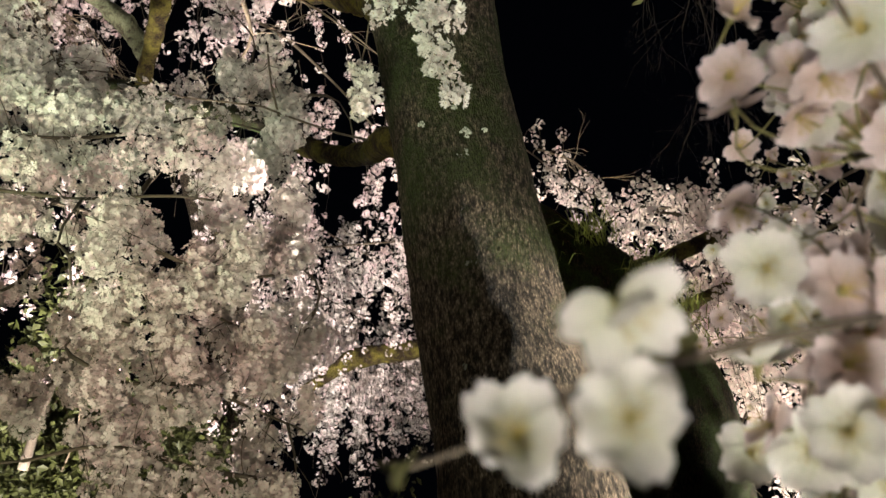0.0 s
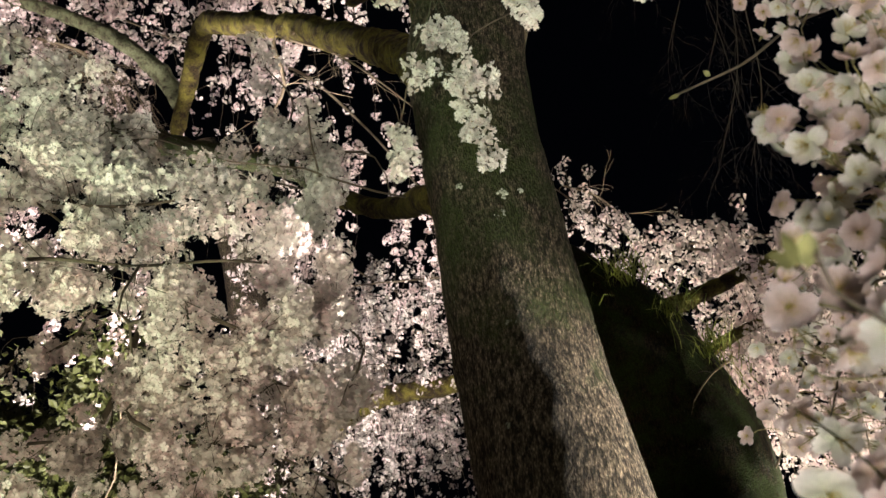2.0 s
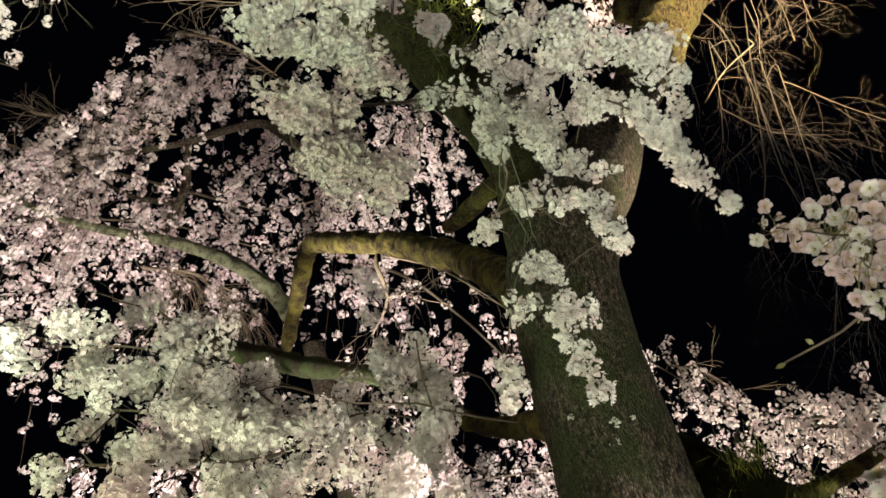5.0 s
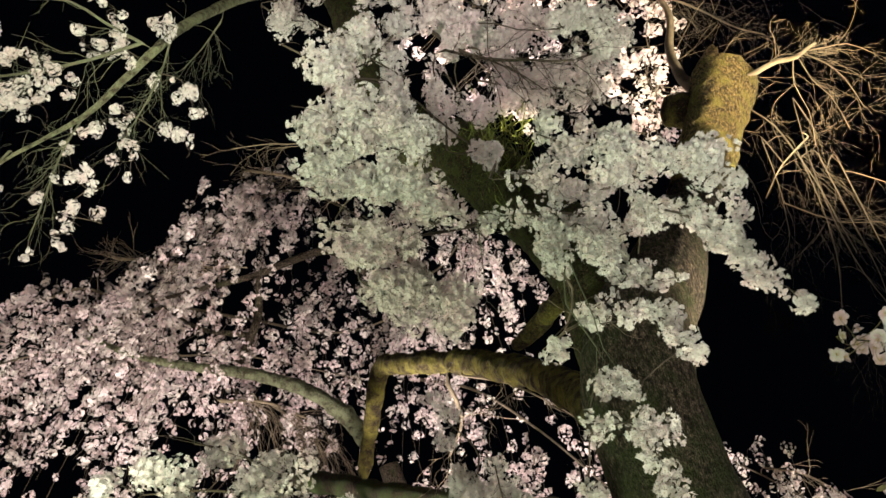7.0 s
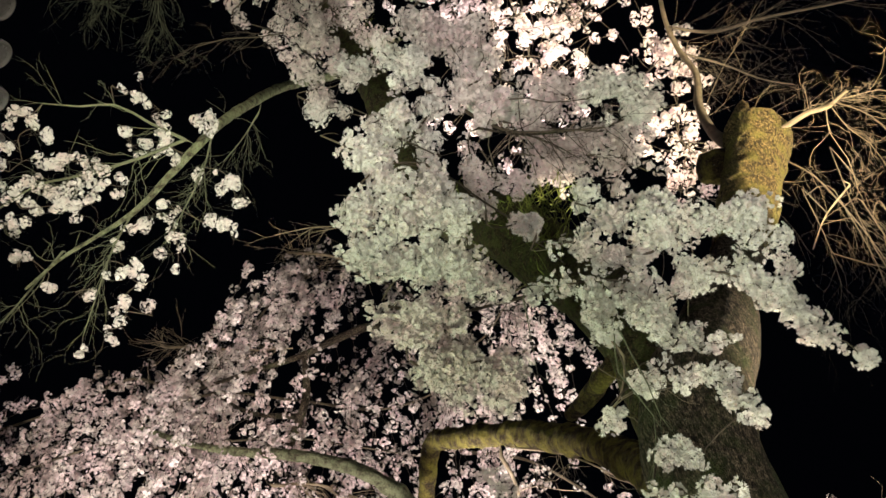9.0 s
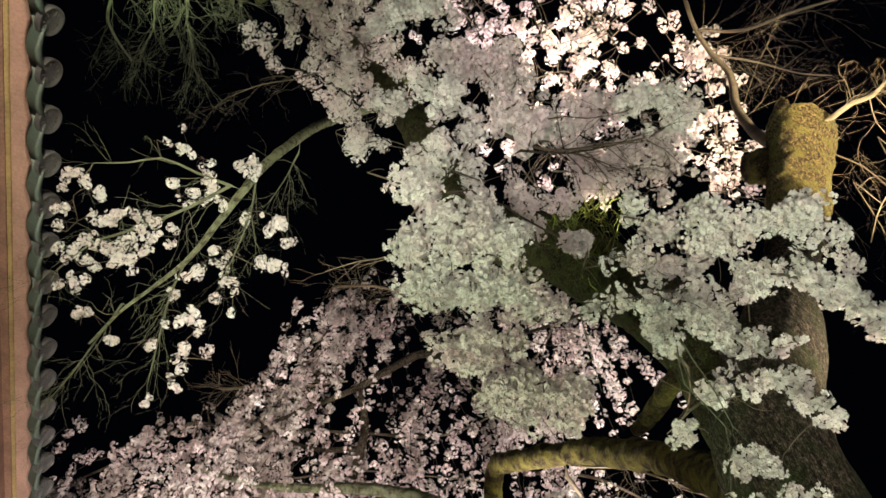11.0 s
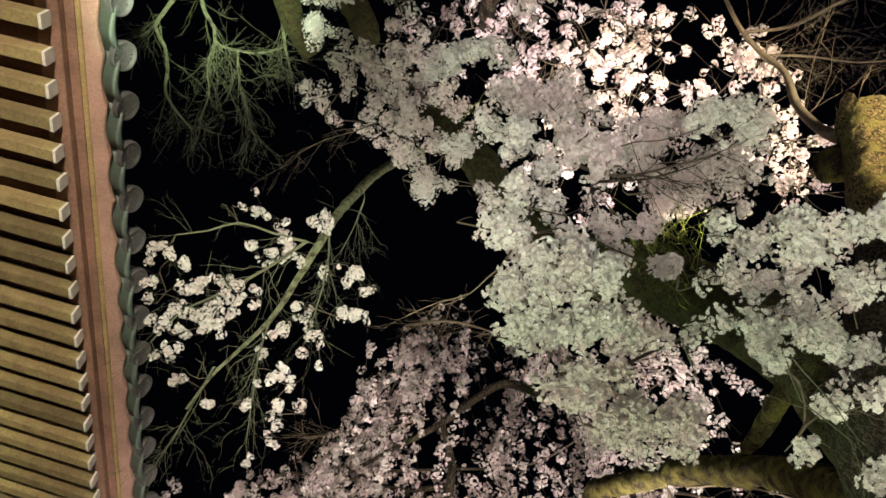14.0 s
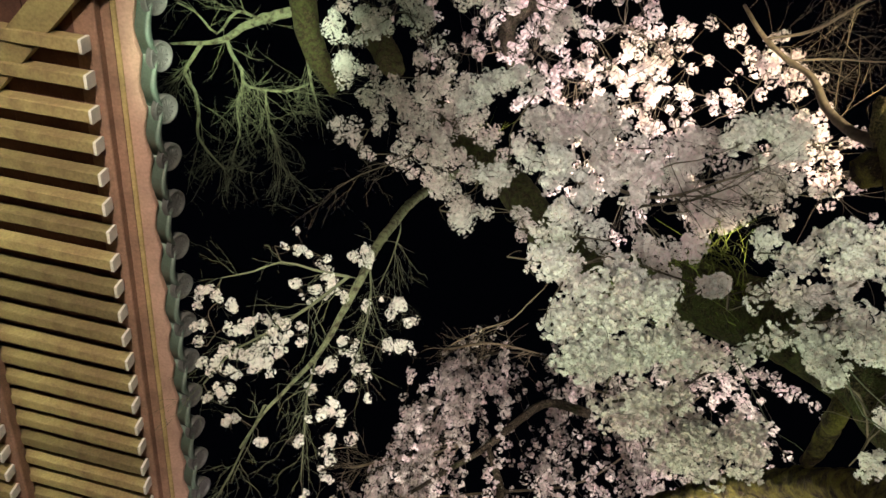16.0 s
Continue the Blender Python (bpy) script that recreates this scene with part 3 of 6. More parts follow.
bare_branch(cherry, [(1.32, 2.02, 5.98), (1.28, 2.11, 5.88), (1.3, 2.23, 5.75), (1.26, 2.34, 5.57)], 0.003, 7, 0.42, 2, 3, 0.12, 0.34, (0.5, -0.1, -0.2), 573, thin=0.5)
bare_branch(cherry, [(1.04, 2.22, 5.94), (1.12, 2.29, 5.82), (1.17, 2.4, 5.67), (1.2, 2.49, 5.48), (1.22, 2.61, 5.25), (1.23, 2.7, 5.03)], 0.0045, 9, 0.55, 2, 3, 0.14, 0.24, (0.3, -0.1, -0.3), 25, wood=DARK_TWIG, thin=0.3)
bare_branch(cherry, [(1.18, 2.07, 5.56), (1.13, 2.20, 5.25), (1.10, 2.31, 4.93), (1.10, 2.42, 4.57), (1.15, 2.52, 4.32), (1.18, 2.62, 4.05)], 0.003, 12, 0.6, 2, 3, 0.2, 0.22, (0, 0, -0.5), 28, wood=DARK_TWIG, thin=0.42)
bare_branch(cherry, [(0.85, 2.22, 5.06), (1.01, 2.20, 5.28), (1.17, 2.16, 5.38)], 0.0050, 7, 0.5, 2, 2, 0.2, 0.14, (0, 0, -0.4), 29, thin=0.26)

bare_branch(cherry, [(0.93, 2.05, 5.27), (0.94, 2.23, 5.15), (0.91, 2.41, 4.97)], 0.0026, 11, 0.42, 2, 2, 0.14, 0.24, (0, 0, -0.3), 580, wood=DARK_TWIG, thin=0.5)
bare_branch(cherry, [(1.06, 2.06, 5.24), (1.09, 2.28, 5.08), (1.07, 2.47, 4.82), (0.96, 2.69, 4.5)], 0.0026, 11, 0.42, 2, 2, 0.14, 0.24, (0, 0, -0.3), 581, wood=DARK_TWIG, thin=0.5)
bare_branch(cherry, [(1.15, 2.13, 5.17), (1.2, 2.42, 4.95), (1.21, 2.63, 4.63), (1.13, 2.76, 4.38)], 0.0026, 11, 0.42, 2, 2, 0.14, 0.24, (0, 0, -0.3), 582, wood=DARK_TWIG, thin=0.5)
bare_branch(cherry, [(1.22, 2.15, 5.13), (1.28, 2.57, 4.72), (1.28, 2.73, 4.43), (1.16, 2.97, 4.04)], 0.0026, 11, 0.42, 2, 2, 0.14, 0.24, (0, 0, -0.3), 583, wood=DARK_TWIG, thin=0.5)
bare_branch(cherry, [(1.35, 2.62, 4.72), (1.39, 2.86, 4.31), (1.3, 3.01, 4.01)], 0.0026, 11, 0.42, 2, 2, 0.14, 0.24, (0, 0, -0.3), 584, wood=DARK_TWIG, thin=0.5)
bare_branch(cherry, [(1.31, 2.29, 5.13), (1.5, 2.38, 5.0), (1.66, 2.43, 4.88)], 0.0026, 11, 0.42, 2, 2, 0.14, 0.24, (0, 0, -0.3), 585, wood=DARK_TWIG, thin=0.5)
bare_branch(cherry, [(0.97, 2.33, 5.08), (1.15, 2.42, 4.96), (1.37, 2.43, 4.87)], 0.0026, 11, 0.42, 2, 2, 0.14, 0.24, (0, 0, -0.3), 586, wood=DARK_TWIG, thin=0.5)
# hanging blossom at the near side of the crown
bough(cherry, [(-1.65, 1.43, 3.38), (-1.39, 1.52, 3.39), (-1.19, 1.59, 3.33), (-1.00, 1.67, 3.24)], 0.101, 69, seed=31)
bough(cherry, [(-1.50, 1.50, 3.15), (-1.28, 1.55, 3.13), (-1.08, 1.59, 3.10), (-0.93, 1.67, 3.12)], 0.085, 62, seed=32)
bough(cherry, [(-1.38, 1.49, 2.92), (-1.17, 1.57, 2.95), (-0.96, 1.60, 2.93), (-0.84, 1.77, 3.08), (-0.74, 2.01, 3.34), (-0.54, 2.10, 3.33)], 0.077, 77, seed=33)
bough(cherry, [(-1.25, 1.48, 2.69), (-1.09, 1.57, 2.75), (-0.84, 1.61, 2.73), (-0.64, 1.69, 2.78), (-0.53, 1.82, 2.84)], 0.086, 73, seed=34, petals=BLUSH_PETAL)
bough(cherry, [(-0.78, 1.53, 2.51), (-0.64, 1.53, 2.53), (-0.54, 1.59, 2.51), (-0.46, 1.77, 2.57), (-0.35, 1.96, 2.70)], 0.070, 49, seed=35, petals=BLUSH_PETAL)
bough(cherry, [(-0.78, 1.63, 2.43), (-0.67, 1.65, 2.39), (-0.56, 1.68, 2.44), (-0.46, 1.83, 2.45), (-0.37, 1.96, 2.45)], 0.066, 45, seed=36, petals=BLUSH_PETAL)
bough(cherry, [(-0.78, 1.63, 2.31), (-0.66, 1.66, 2.25), (-0.55, 1.75, 2.28), (-0.44, 1.91, 2.27), (-0.35, 2.04, 2.26)], 0.066, 39, seed=39, petals=BLUSH_PETAL)
bough(cherry, [(-1.07, 1.58, 2.11), (-0.89, 1.65, 2.08), (-0.68, 1.69, 2.12), (-0.52, 1.82, 2.10), (-0.36, 1.98, 2.11)], 0.078, 43, seed=40, petals=BLUSH_PETAL)
bough(cherry, [(-0.52, 1.86, 3.51), (-0.51, 1.92, 3.38), (-0.48, 1.98, 3.25), (-0.47, 2.01, 3.13)], 0.031, 18, seed=41)
bough(cherry, [(-0.82, 2.15, 4.06), (-0.68, 2.15, 3.82), (-0.71, 2.18, 3.64), (-0.40, 2.19, 3.58)], 0.070, 29, seed=43)
bough(cherry, [(-1.31, 1.63, 3.51), (-1.42, 1.59, 3.62), (-1.60, 1.53, 3.67)], 0.062, 17, seed=44)
bough(cherry, [(-0.41, 2.02, 2.77), (-0.32, 2.00, 2.64), (-0.36, 2.03, 2.55), (-0.43, 1.96, 2.42)], 0.039, 15, seed=45, petals=BLUSH_PETAL)
bough(cherry, [(-1.49, 2.12, 2.76), (-1.41, 2.16, 2.8), (-1.34, 2.17, 2.86)], 0.032, 15, 0.034, 40, 0.0112, seed=600, petals=BLUSH_PETAL)
bough(cherry, [(-1.34, 2.0, 2.41), (-1.25, 2.05, 2.44), (-1.16, 2.12, 2.42), (-1.11, 2.12, 2.48)], 0.032, 24, 0.034, 40, 0.0112, seed=601, petals=BLUSH_PETAL)
bough(cherry, [(-1.11, 2.16, 2.68), (-1.02, 2.21, 2.67), (-0.94, 2.2, 2.77)], 0.032, 20, 0.034, 40, 0.0112, seed=603, petals=BLUSH_PETAL)
bough(cherry, [(-1.03, 2.18, 2.46), (-0.93, 2.24, 2.42), (-0.88, 2.25, 2.46)], 0.032, 15, 0.034, 40, 0.0112, seed=604, petals=BLUSH_PETAL)
bough(cherry, [(-1.07, 2.21, 2.3), (-0.99, 2.26, 2.29)], 0.032, 11, 0.034, 40, 0.0112, seed=605, petals=BLUSH_PETAL)
bough(cherry, [(-0.85, 2.22, 2.57), (-0.77, 2.28, 2.52), (-0.72, 2.25, 2.62)], 0.032, 18, 0.034, 40, 0.0112, seed=606, petals=BLUSH_PETAL)
bough(cherry, [(-0.86, 2.25, 2.74), (-0.76, 2.26, 2.8), (-0.73, 2.32, 2.72)], 0.032, 17, 0.034, 40, 0.0112, seed=607, petals=BLUSH_PETAL)
bough(cherry, [(-1.48, 2.01, 2.95), (-1.38, 2.03, 3.02), (-1.3, 2.13, 2.97)], 0.032, 20, 0.034, 40, 0.0112, seed=608, petals=BLUSH_PETAL)
for k, (p, s) in enumerate(zip([(0.12, 1.72, 2.95), (0.11, 1.75, 2.90), (0.14, 1.76, 2.92), (0.09, 1.69, 3.02), (0.17, 1.74, 2.97), (0.05, 1.77, 2.88), (0.17, 1.78, 2.92), (0.06, 1.80, 2.80), (0.00, 1.72, 2.99), (0.13, 1.82, 2.78), (0.18, 1.80, 2.86)], (0.02, 0.024, 0.014, 0.012, 0.012, 0.012, 0.018, 0.014, 0.012, 0.016, 0.012))):
    lichen(cherry, p, (-0.05, -1.0, -0.15), s, 50 + k)
# white balls before the trunk
for k, (points, clumps) in enumerate([
    ([(-0.15, 1.57, 4.31), (-0.14, 1.57, 4.23), (-0.13, 1.57, 4.16)], 9), ([(-0.1, 1.57, 3.88), (-0.07, 1.57, 3.84), (-0.03, 1.57, 3.8), (-0.02, 1.57, 3.75)], 11), ([(0.05, 1.57, 3.73), (0.07, 1.57, 3.73)], 3),
    ([(0.18, 1.57, 3.88), (0.22, 1.57, 3.89), (0.28, 1.57, 3.87)], 9), ([(0.13, 1.57, 3.77), (0.16, 1.57, 3.74), (0.19, 1.57, 3.68), (0.22, 1.57, 3.69), (0.19, 1.57, 3.61)], 18), ([(0.26, 1.57, 3.6), (0.26, 1.57, 3.59)], 3),
    ([(0.21, 1.57, 3.54), (0.24, 1.57, 3.51)], 4), ([(-0.2, 1.57, 3.72), (-0.18, 1.57, 3.67)], 6), ([(-0.09, 1.57, 3.44), (-0.05, 1.57, 3.46), (-0.01, 1.57, 3.49), (0.02, 1.57, 3.42), (0.05, 1.57, 3.42)], 14),
    ([(-0.11, 1.57, 3.32), (-0.08, 1.57, 3.29)], 6), ([(-0.01, 1.57, 3.29), (0.03, 1.57, 3.25), (0.07, 1.57, 3.23), (0.1, 1.57, 3.21)], 15),
    ([(0.03, 1.57, 3.19), (0.06, 1.57, 3.14), (0.06, 1.57, 3.09), (0.08, 1.57, 3.04), (0.09, 1.57, 2.98), (0.09, 1.57, 2.94)], 15),
    ([(0.06, 1.57, 4.17), (0.09, 1.57, 4.06), (0.13, 1.57, 4.01), (0.08, 1.57, 3.93), (0.05, 1.57, 3.89)], 20), ([(0.17, 1.57, 4.07), (0.15, 1.57, 3.96)], 7), ([(-0.18, 1.74, 3.27), (-0.18, 1.74, 3.2), (-0.18, 1.74, 3.13), (-0.18, 1.74, 3.09)], 11),
    ([(-0.32, 1.35, 4.76), (-0.31, 1.41, 4.73)], 6), ([(-0.15, 1.42, 4.63), (-0.14, 1.45, 4.61)], 5), ([(0.01, 1.5, 4.11), (0.12, 1.5, 4.12), (0.19, 1.5, 4.12)], 12),
    ([(0.36, 1.62, 4.4), (0.44, 1.66, 4.27), (0.48, 1.66, 4.12), (0.53, 1.66, 4.02), (0.54, 1.66, 3.92), (0.56, 1.66, 3.83), (0.6, 1.66, 3.78), (0.61, 1.66, 3.72), (0.62, 1.66, 3.66)], 56),
]):
    bough(cherry, points, 0.014, clumps, 0.026, 24, 0.0112, fine=True, seed=60 + k, stem=0.003, bare=1, tuft=1.0)
# the crown overhead
bough(cherry, [(-0.06, 1.15, 4.44), (0.05, 1.21, 4.38), (0.18, 1.22, 4.33), (0.27, 1.29, 4.25)], 0.034, 49, 0.033, 34, 0.0112, fine=True, seed=500)
bough(cherry, [(0.1, 1.28, 4.26), (0.2, 1.3, 4.25), (0.24, 1.34, 4.22)], 0.02, 14, 0.033, 34, 0.0112, fine=True, seed=501)
bough(cherry, [(0.31, 1.26, 4.21), (0.39, 1.29, 4.16), (0.51, 1.27, 4.13), (0.49, 1.32, 4.06), (0.51, 1.4, 3.97)], 0.028, 46, 0.033, 34, 0.0112, fine=True, seed=502)
bough(cherry, [(-0.13, 1.21, 4.28), (-0.04, 1.29, 4.25), (0.07, 1.34, 4.22), (0.18, 1.35, 4.22)], 0.024, 27, 0.033, 34, 0.0112, fine=True, seed=503)
bough(cherry, [(0.21, 1.39, 4.07), (0.29, 1.38, 4.03), (0.38, 1.41, 3.96), (0.43, 1.44, 3.89)], 0.018, 27, 0.033, 34, 0.0112, fine=True, seed=504)
bough(cherry, [(-0.24, 1.24, 4.08), (-0.14, 1.25, 4.05), (-0.12, 1.3, 3.97), (-0.1, 1.36, 3.89)], 0.02, 23, 0.033, 34, 0.0112, fine=True, seed=505)
bough(cherry, [(0.02, 1.31, 3.97), (0.04, 1.37, 3.9), (0.07, 1.38, 3.85)], 0.02, 20, 0.033, 34, 0.0112, fine=True, seed=506)
bough(cherry, [(-0.29, 1.13, 4.42), (-0.23, 1.16, 4.39), (-0.28, 1.21, 4.33)], 0.01, 12, 0.033, 34, 0.0112, fine=True, seed=507)
bough(cherry, [(-0.07, 1.31, 4.11), (0.03, 1.33, 4.07), (0.1, 1.35, 4.04)], 0.018, 15, 0.033, 34, 0.0112, fine=True, seed=508)
bough(cherry, [(-0.71, 0.39, 4.14), (-0.65, 0.45, 4.12), (-0.59, 0.51, 4.09), (-0.55, 0.54, 4.06)], 0.011, 27, 0.033, 34, 0.0112, fine=True, seed=509)
bough(cherry, [(-0.7, 0.6, 3.93), (-0.58, 0.6, 3.96), (-0.5, 0.63, 3.96), (-0.42, 0.68, 3.95), (-0.39, 0.77, 3.9)], 0.022, 59, 0.033, 34, 0.0112, fine=True, seed=510)
bough(cherry, [(-0.69, 0.66, 3.91), (-0.57, 0.7, 3.91), (-0.44, 0.77, 3.89)], 0.02, 30, 0.033, 34, 0.0112, fine=True, seed=511)
bough(cherry, [(-0.74, 0.76, 3.91), (-0.65, 0.78, 3.93), (-0.63, 0.86, 3.9)], 0.028, 35, 0.033, 34, 0.0112, fine=True, seed=512)
bough(cherry, [(-0.57, 0.84, 3.93), (-0.49, 0.91, 3.95), (-0.45, 1.0, 3.94)], 0.028, 35, 0.033, 34, 0.0112, fine=True, seed=513)
bough(cherry, [(-0.74, 0.94, 3.87), (-0.65, 1.03, 3.89), (-0.71, 1.07, 3.87)], 0.032, 35, 0.033, 34, 0.0112, fine=True, seed=514, petals=BLUSH_PETAL)
bough(cherry, [(-0.51, 1.03, 3.96), (-0.45, 1.1, 3.94), (-0.38, 1.06, 3.98)], 0.023, 22, 0.033, 34, 0.0112, fine=True, seed=515, petals=BLUSH_PETAL)
bough(cherry, [(-0.62, 1.14, 3.92), (-0.57, 1.22, 3.89)], 0.021, 16, 0.033, 34, 0.0112, fine=True, seed=516, petals=BLUSH_PETAL)
bough(cherry, [(-0.73, 1.16, 3.81), (-0.64, 1.25, 3.8), (-0.57, 1.26, 3.84), (-0.69, 1.3, 3.79)], 0.03, 38, 0.033, 34, 0.0112, fine=True, seed=517, petals=BLUSH_PETAL)
bough(cherry, [(-0.53, 1.32, 3.89), (-0.49, 1.39, 3.85), (-0.43, 1.35, 3.9), (-0.55, 1.43, 3.8)], 0.023, 32, 0.033, 34, 0.0112, fine=True, seed=518, petals=BLUSH_PETAL)
bough(cherry, [(-0.66, 0.57, 4.62), (-0.55, 0.58, 4.62), (-0.59, 0.64, 4.56)], 0.013, 20, 0.033, 34, 0.0112, fine=True, seed=521)
bough(cherry, [(-0.5, 0.52, 4.94), (-0.46, 0.67, 4.83), (-0.56, 0.73, 4.72), (-0.49, 0.82, 4.64)], 0.038, 54, 0.033, 34, 0.0112, fine=False, seed=522)
bough(cherry, [(-0.34, 0.7, 4.92), (-0.25, 0.68, 4.9), (-0.25, 0.81, 4.82), (-0.35, 0.88, 4.75)], 0.032, 43, 0.033, 34, 0.0112, fine=False, seed=523, petals=BLUSH_PETAL)
bough(cherry, [(-0.37, 0.9, 4.52), (-0.37, 0.97, 4.43), (-0.39, 1.04, 4.34)], 0.015, 18, 0.033, 34, 0.0112, fine=True, seed=524, petals=BLUSH_PETAL)
bough(cherry, [(-0.44, 0.66, 4.16), (-0.44, 0.68, 4.15)], 0.004, 4, 0.033, 34, 0.0112, fine=True, seed=525)
bough(cherry, [(-0.29, 1.09, 5.43), (-0.11, 1.2, 5.4), (0.06, 1.29, 5.38), (0.25, 1.37, 5.34)], 0.065, 62, 0.04, 40, 0.0115, fine=False, seed=526, petals=BLUSH_PETAL, tuft=1.6)
bough(cherry, [(-0.31, 1.24, 5.37), (-0.09, 1.36, 5.34), (0.12, 1.43, 5.31), (0.26, 1.56, 5.25)], 0.061, 57, 0.04, 40, 0.0115, fine=False, seed=527, petals=BLUSH_PETAL, tuft=1.6)
bough(cherry, [(0.15, 0.98, 4.96), (0.28, 0.97, 4.97), (0.32, 1.07, 4.92)], 0.028, 27, 0.033, 34, 0.0112, fine=False, seed=528)
bough(cherry, [(-0.15, 0.97, 5.49), (0.05, 1.11, 5.45)], 0.052, 27, 0.04, 40, 0.0115, fine=False, seed=529, petals=BLUSH_PETAL, tuft=1.6)
bough(cherry, [(-0.32, 1.05, 4.68), (-0.25, 1.1, 4.67)], 0.018, 11, 0.033, 34, 0.0112, fine=False, seed=530, petals=BLUSH_PETAL)
bough(cherry, [(-0.6, 0.52, 5.54), (-0.39, 0.54, 5.47), (-0.34, 0.69, 5.34)], 0.07, 57, 0.045, 44, 0.012, fine=False, seed=531, petals=BLUSH_PETAL)
bough(cherry, [(-0.84, 0.63, 5.67), (-0.93, 0.56, 5.67)], 0.03, 16, 0.045, 44, 0.012, fine=False, seed=532)
bough(cherry, [(-1.29, 0.39, 6.54), (-1.21, 0.54, 6.51), (-1.36, 0.63, 6.41), (-1.35, 0.8, 6.34)], 0.06, 40, 0.045, 44, 0.012, fine=False, seed=533, petals=BLUSH_PETAL)
bough(cherry, [(-1.46, 0.17, 6.92), (-1.33, 0.37, 6.93), (-1.14, 0.38, 6.98), (-1.39, 0.51, 6.89)], 0.07, 42, 0.042, 40, 0.0118, seed=620, petals=BLUSH_PETAL, tuft=1.7)
bough(cherry, [(-1.22, -0.01, 7.01), (-1.06, 0.16, 7.02), (-0.93, 0.36, 7.03)], 0.06, 32, 0.042, 40, 0.0118, seed=621, petals=BLUSH_PETAL, tuft=1.7)
bough(cherry, [(-0.8, 0.28, 6.14), (-0.59, 0.33, 6.16), (-0.46, 0.47, 6.16), (-0.63, 0.53, 6.12)], 0.05, 46, 0.042, 40, 0.0118, seed=622, tuft=1.7)
bough(cherry, [(-0.49, 0.61, 5.91), (-0.44, 0.79, 5.87), (-0.28, 0.84, 5.87), (-0.45, 0.97, 5.82)], 0.055, 44, 0.042, 40, 0.0118, seed=623, petals=BLUSH_PETAL, tuft=1.7)
bough(cherry, [(-0.6, 0.44, 5.11), (-0.59, 0.48, 5.1)], 0.01, 5, 0.042, 40, 0.0118, seed=624, tuft=1.7)
bough(cherry, [(-0.39, 0.96, 5.61), (-0.28, 1.1, 5.57), (-0.12, 1.17, 5.55)], 0.04, 32, 0.042, 40, 0.0118, seed=625, tuft=1.7)
bough(cherry, [(-1.76, 0.56, 7.3), (-1.75, 0.41, 7.33)], 0.04, 12, 0.042, 40, 0.0118, seed=626, petals=BLUSH_PETAL, tuft=1.7)
bough(cherry, [(0.2, 0.97, 4.99), (0.33, 1.01, 4.96), (0.32, 1.11, 4.92), (0.19, 1.06, 4.95)], 0.03, 26, 0.042, 40, 0.0118, seed=627, tuft=1.7)
bough(cherry, [(-0.12, 1.31, 5.49), (0.06, 1.39, 5.46), (0.21, 1.54, 5.38)], 0.05, 34, 0.042, 40, 0.0118, seed=628, petals=BLUSH_PETAL, tuft=1.7)
bough(cherry, [(-1.46, -0.08, 7.25), (-1.26, 0.16, 6.97), (-1.13, 0.45, 6.64), (-1.41, 0.43, 6.68), (-1.19, 0.76, 6.45)], 0.108, 84, 0.05, 60, seed=108, petals=BLUSH_PETAL)
bough(cherry, [(-1.46, 0.70, 6.28), (-1.37, 0.82, 6.28), (-1.21, 0.91, 6.30)], 0.043, 14, 0.05, 60, seed=109)
bough(cherry, [(-1.91, -0.14, 7.54), (-1.91, -0.01, 7.42), (-2.00, 0.02, 7.39), (-1.76, 0.15, 7.35), (-1.90, 0.18, 7.30)], 0.043, 19, 0.045, 46, seed=110, petals=BLUSH_PETAL)
bough(cherry, [(-1.49, -0.46, 7.47), (-1.21, -0.36, 7.33), (-0.93, -0.30, 7.18), (-0.92, -0.05, 6.96)], 0.101, 60, 0.05, seed=111)
bough(cherry, [(-1.11, 1.08, 6.27), (-1.13, 1.15, 6.24)], 0.029, 5, seed=112, petals=BLUSH_PETAL)
bough(cherry, [(-1.08, -0.74, 6.94), (-0.63, -0.44, 6.62), (-0.27, -0.04, 6.24), (-0.09, 0.20, 5.91)], 0.122, 76, 0.05, seed=113, petals=BLUSH_PETAL)
# shoots with buds
bare_branch(cherry, [(-0.35, 1.26, 4.11), (-0.37, 1.35, 4.04), (-0.4, 1.48, 3.94)], 0.003, 4, 0.15, 0, 2, 0.1, 0.2, (0, 0, -0.3), 555, GREEN_TWIG, 0.6)
bare_branch(cherry, [(-0.07, 1.36, 3.89), (-0.11, 1.45, 3.76), (-0.05, 1.54, 3.61), (-0.09, 1.59, 3.49), (-0.13, 1.61, 3.39)], 0.003, 4, 0.15, 0, 2, 0.1, 0.2, (0, 0, -0.3), 554, GREEN_TWIG, 0.6)
bare_branch(cherry, [(-0.06, 1.36, 3.9), (-0.05, 1.4, 3.8), (-0.03, 1.47, 3.68), (-0.03, 1.55, 3.61), (-0.0, 1.57, 3.52)], 0.003, 4, 0.15, 0, 2, 0.1, 0.2, (0, 0, -0.3), 553, GREEN_TWIG, 0.6)
bare_branch(cherry, [(-0.38, 0.79, 4.99), (-0.3, 0.9, 4.96), (-0.2, 1.0, 4.99), (-0.02, 1.09, 5.02), (0.15, 1.17, 5.05), (0.29, 1.19, 5.09)], 0.009, 9, 0.3, 1, 2, 0.05, 0.2, (0, 0, -0.1), 550, DARK_TWIG, 0.4)
bare_branch(cherry, [(-0.73, 1.07, 4.11), (-0.64, 1.18, 4.08), (-0.51, 1.25, 4.13), (-0.37, 1.31, 4.19)], 0.007, 9, 0.3, 1, 2, 0.05, 0.2, (0, 0, -0.1), 551, DARK_TWIG, 0.4)
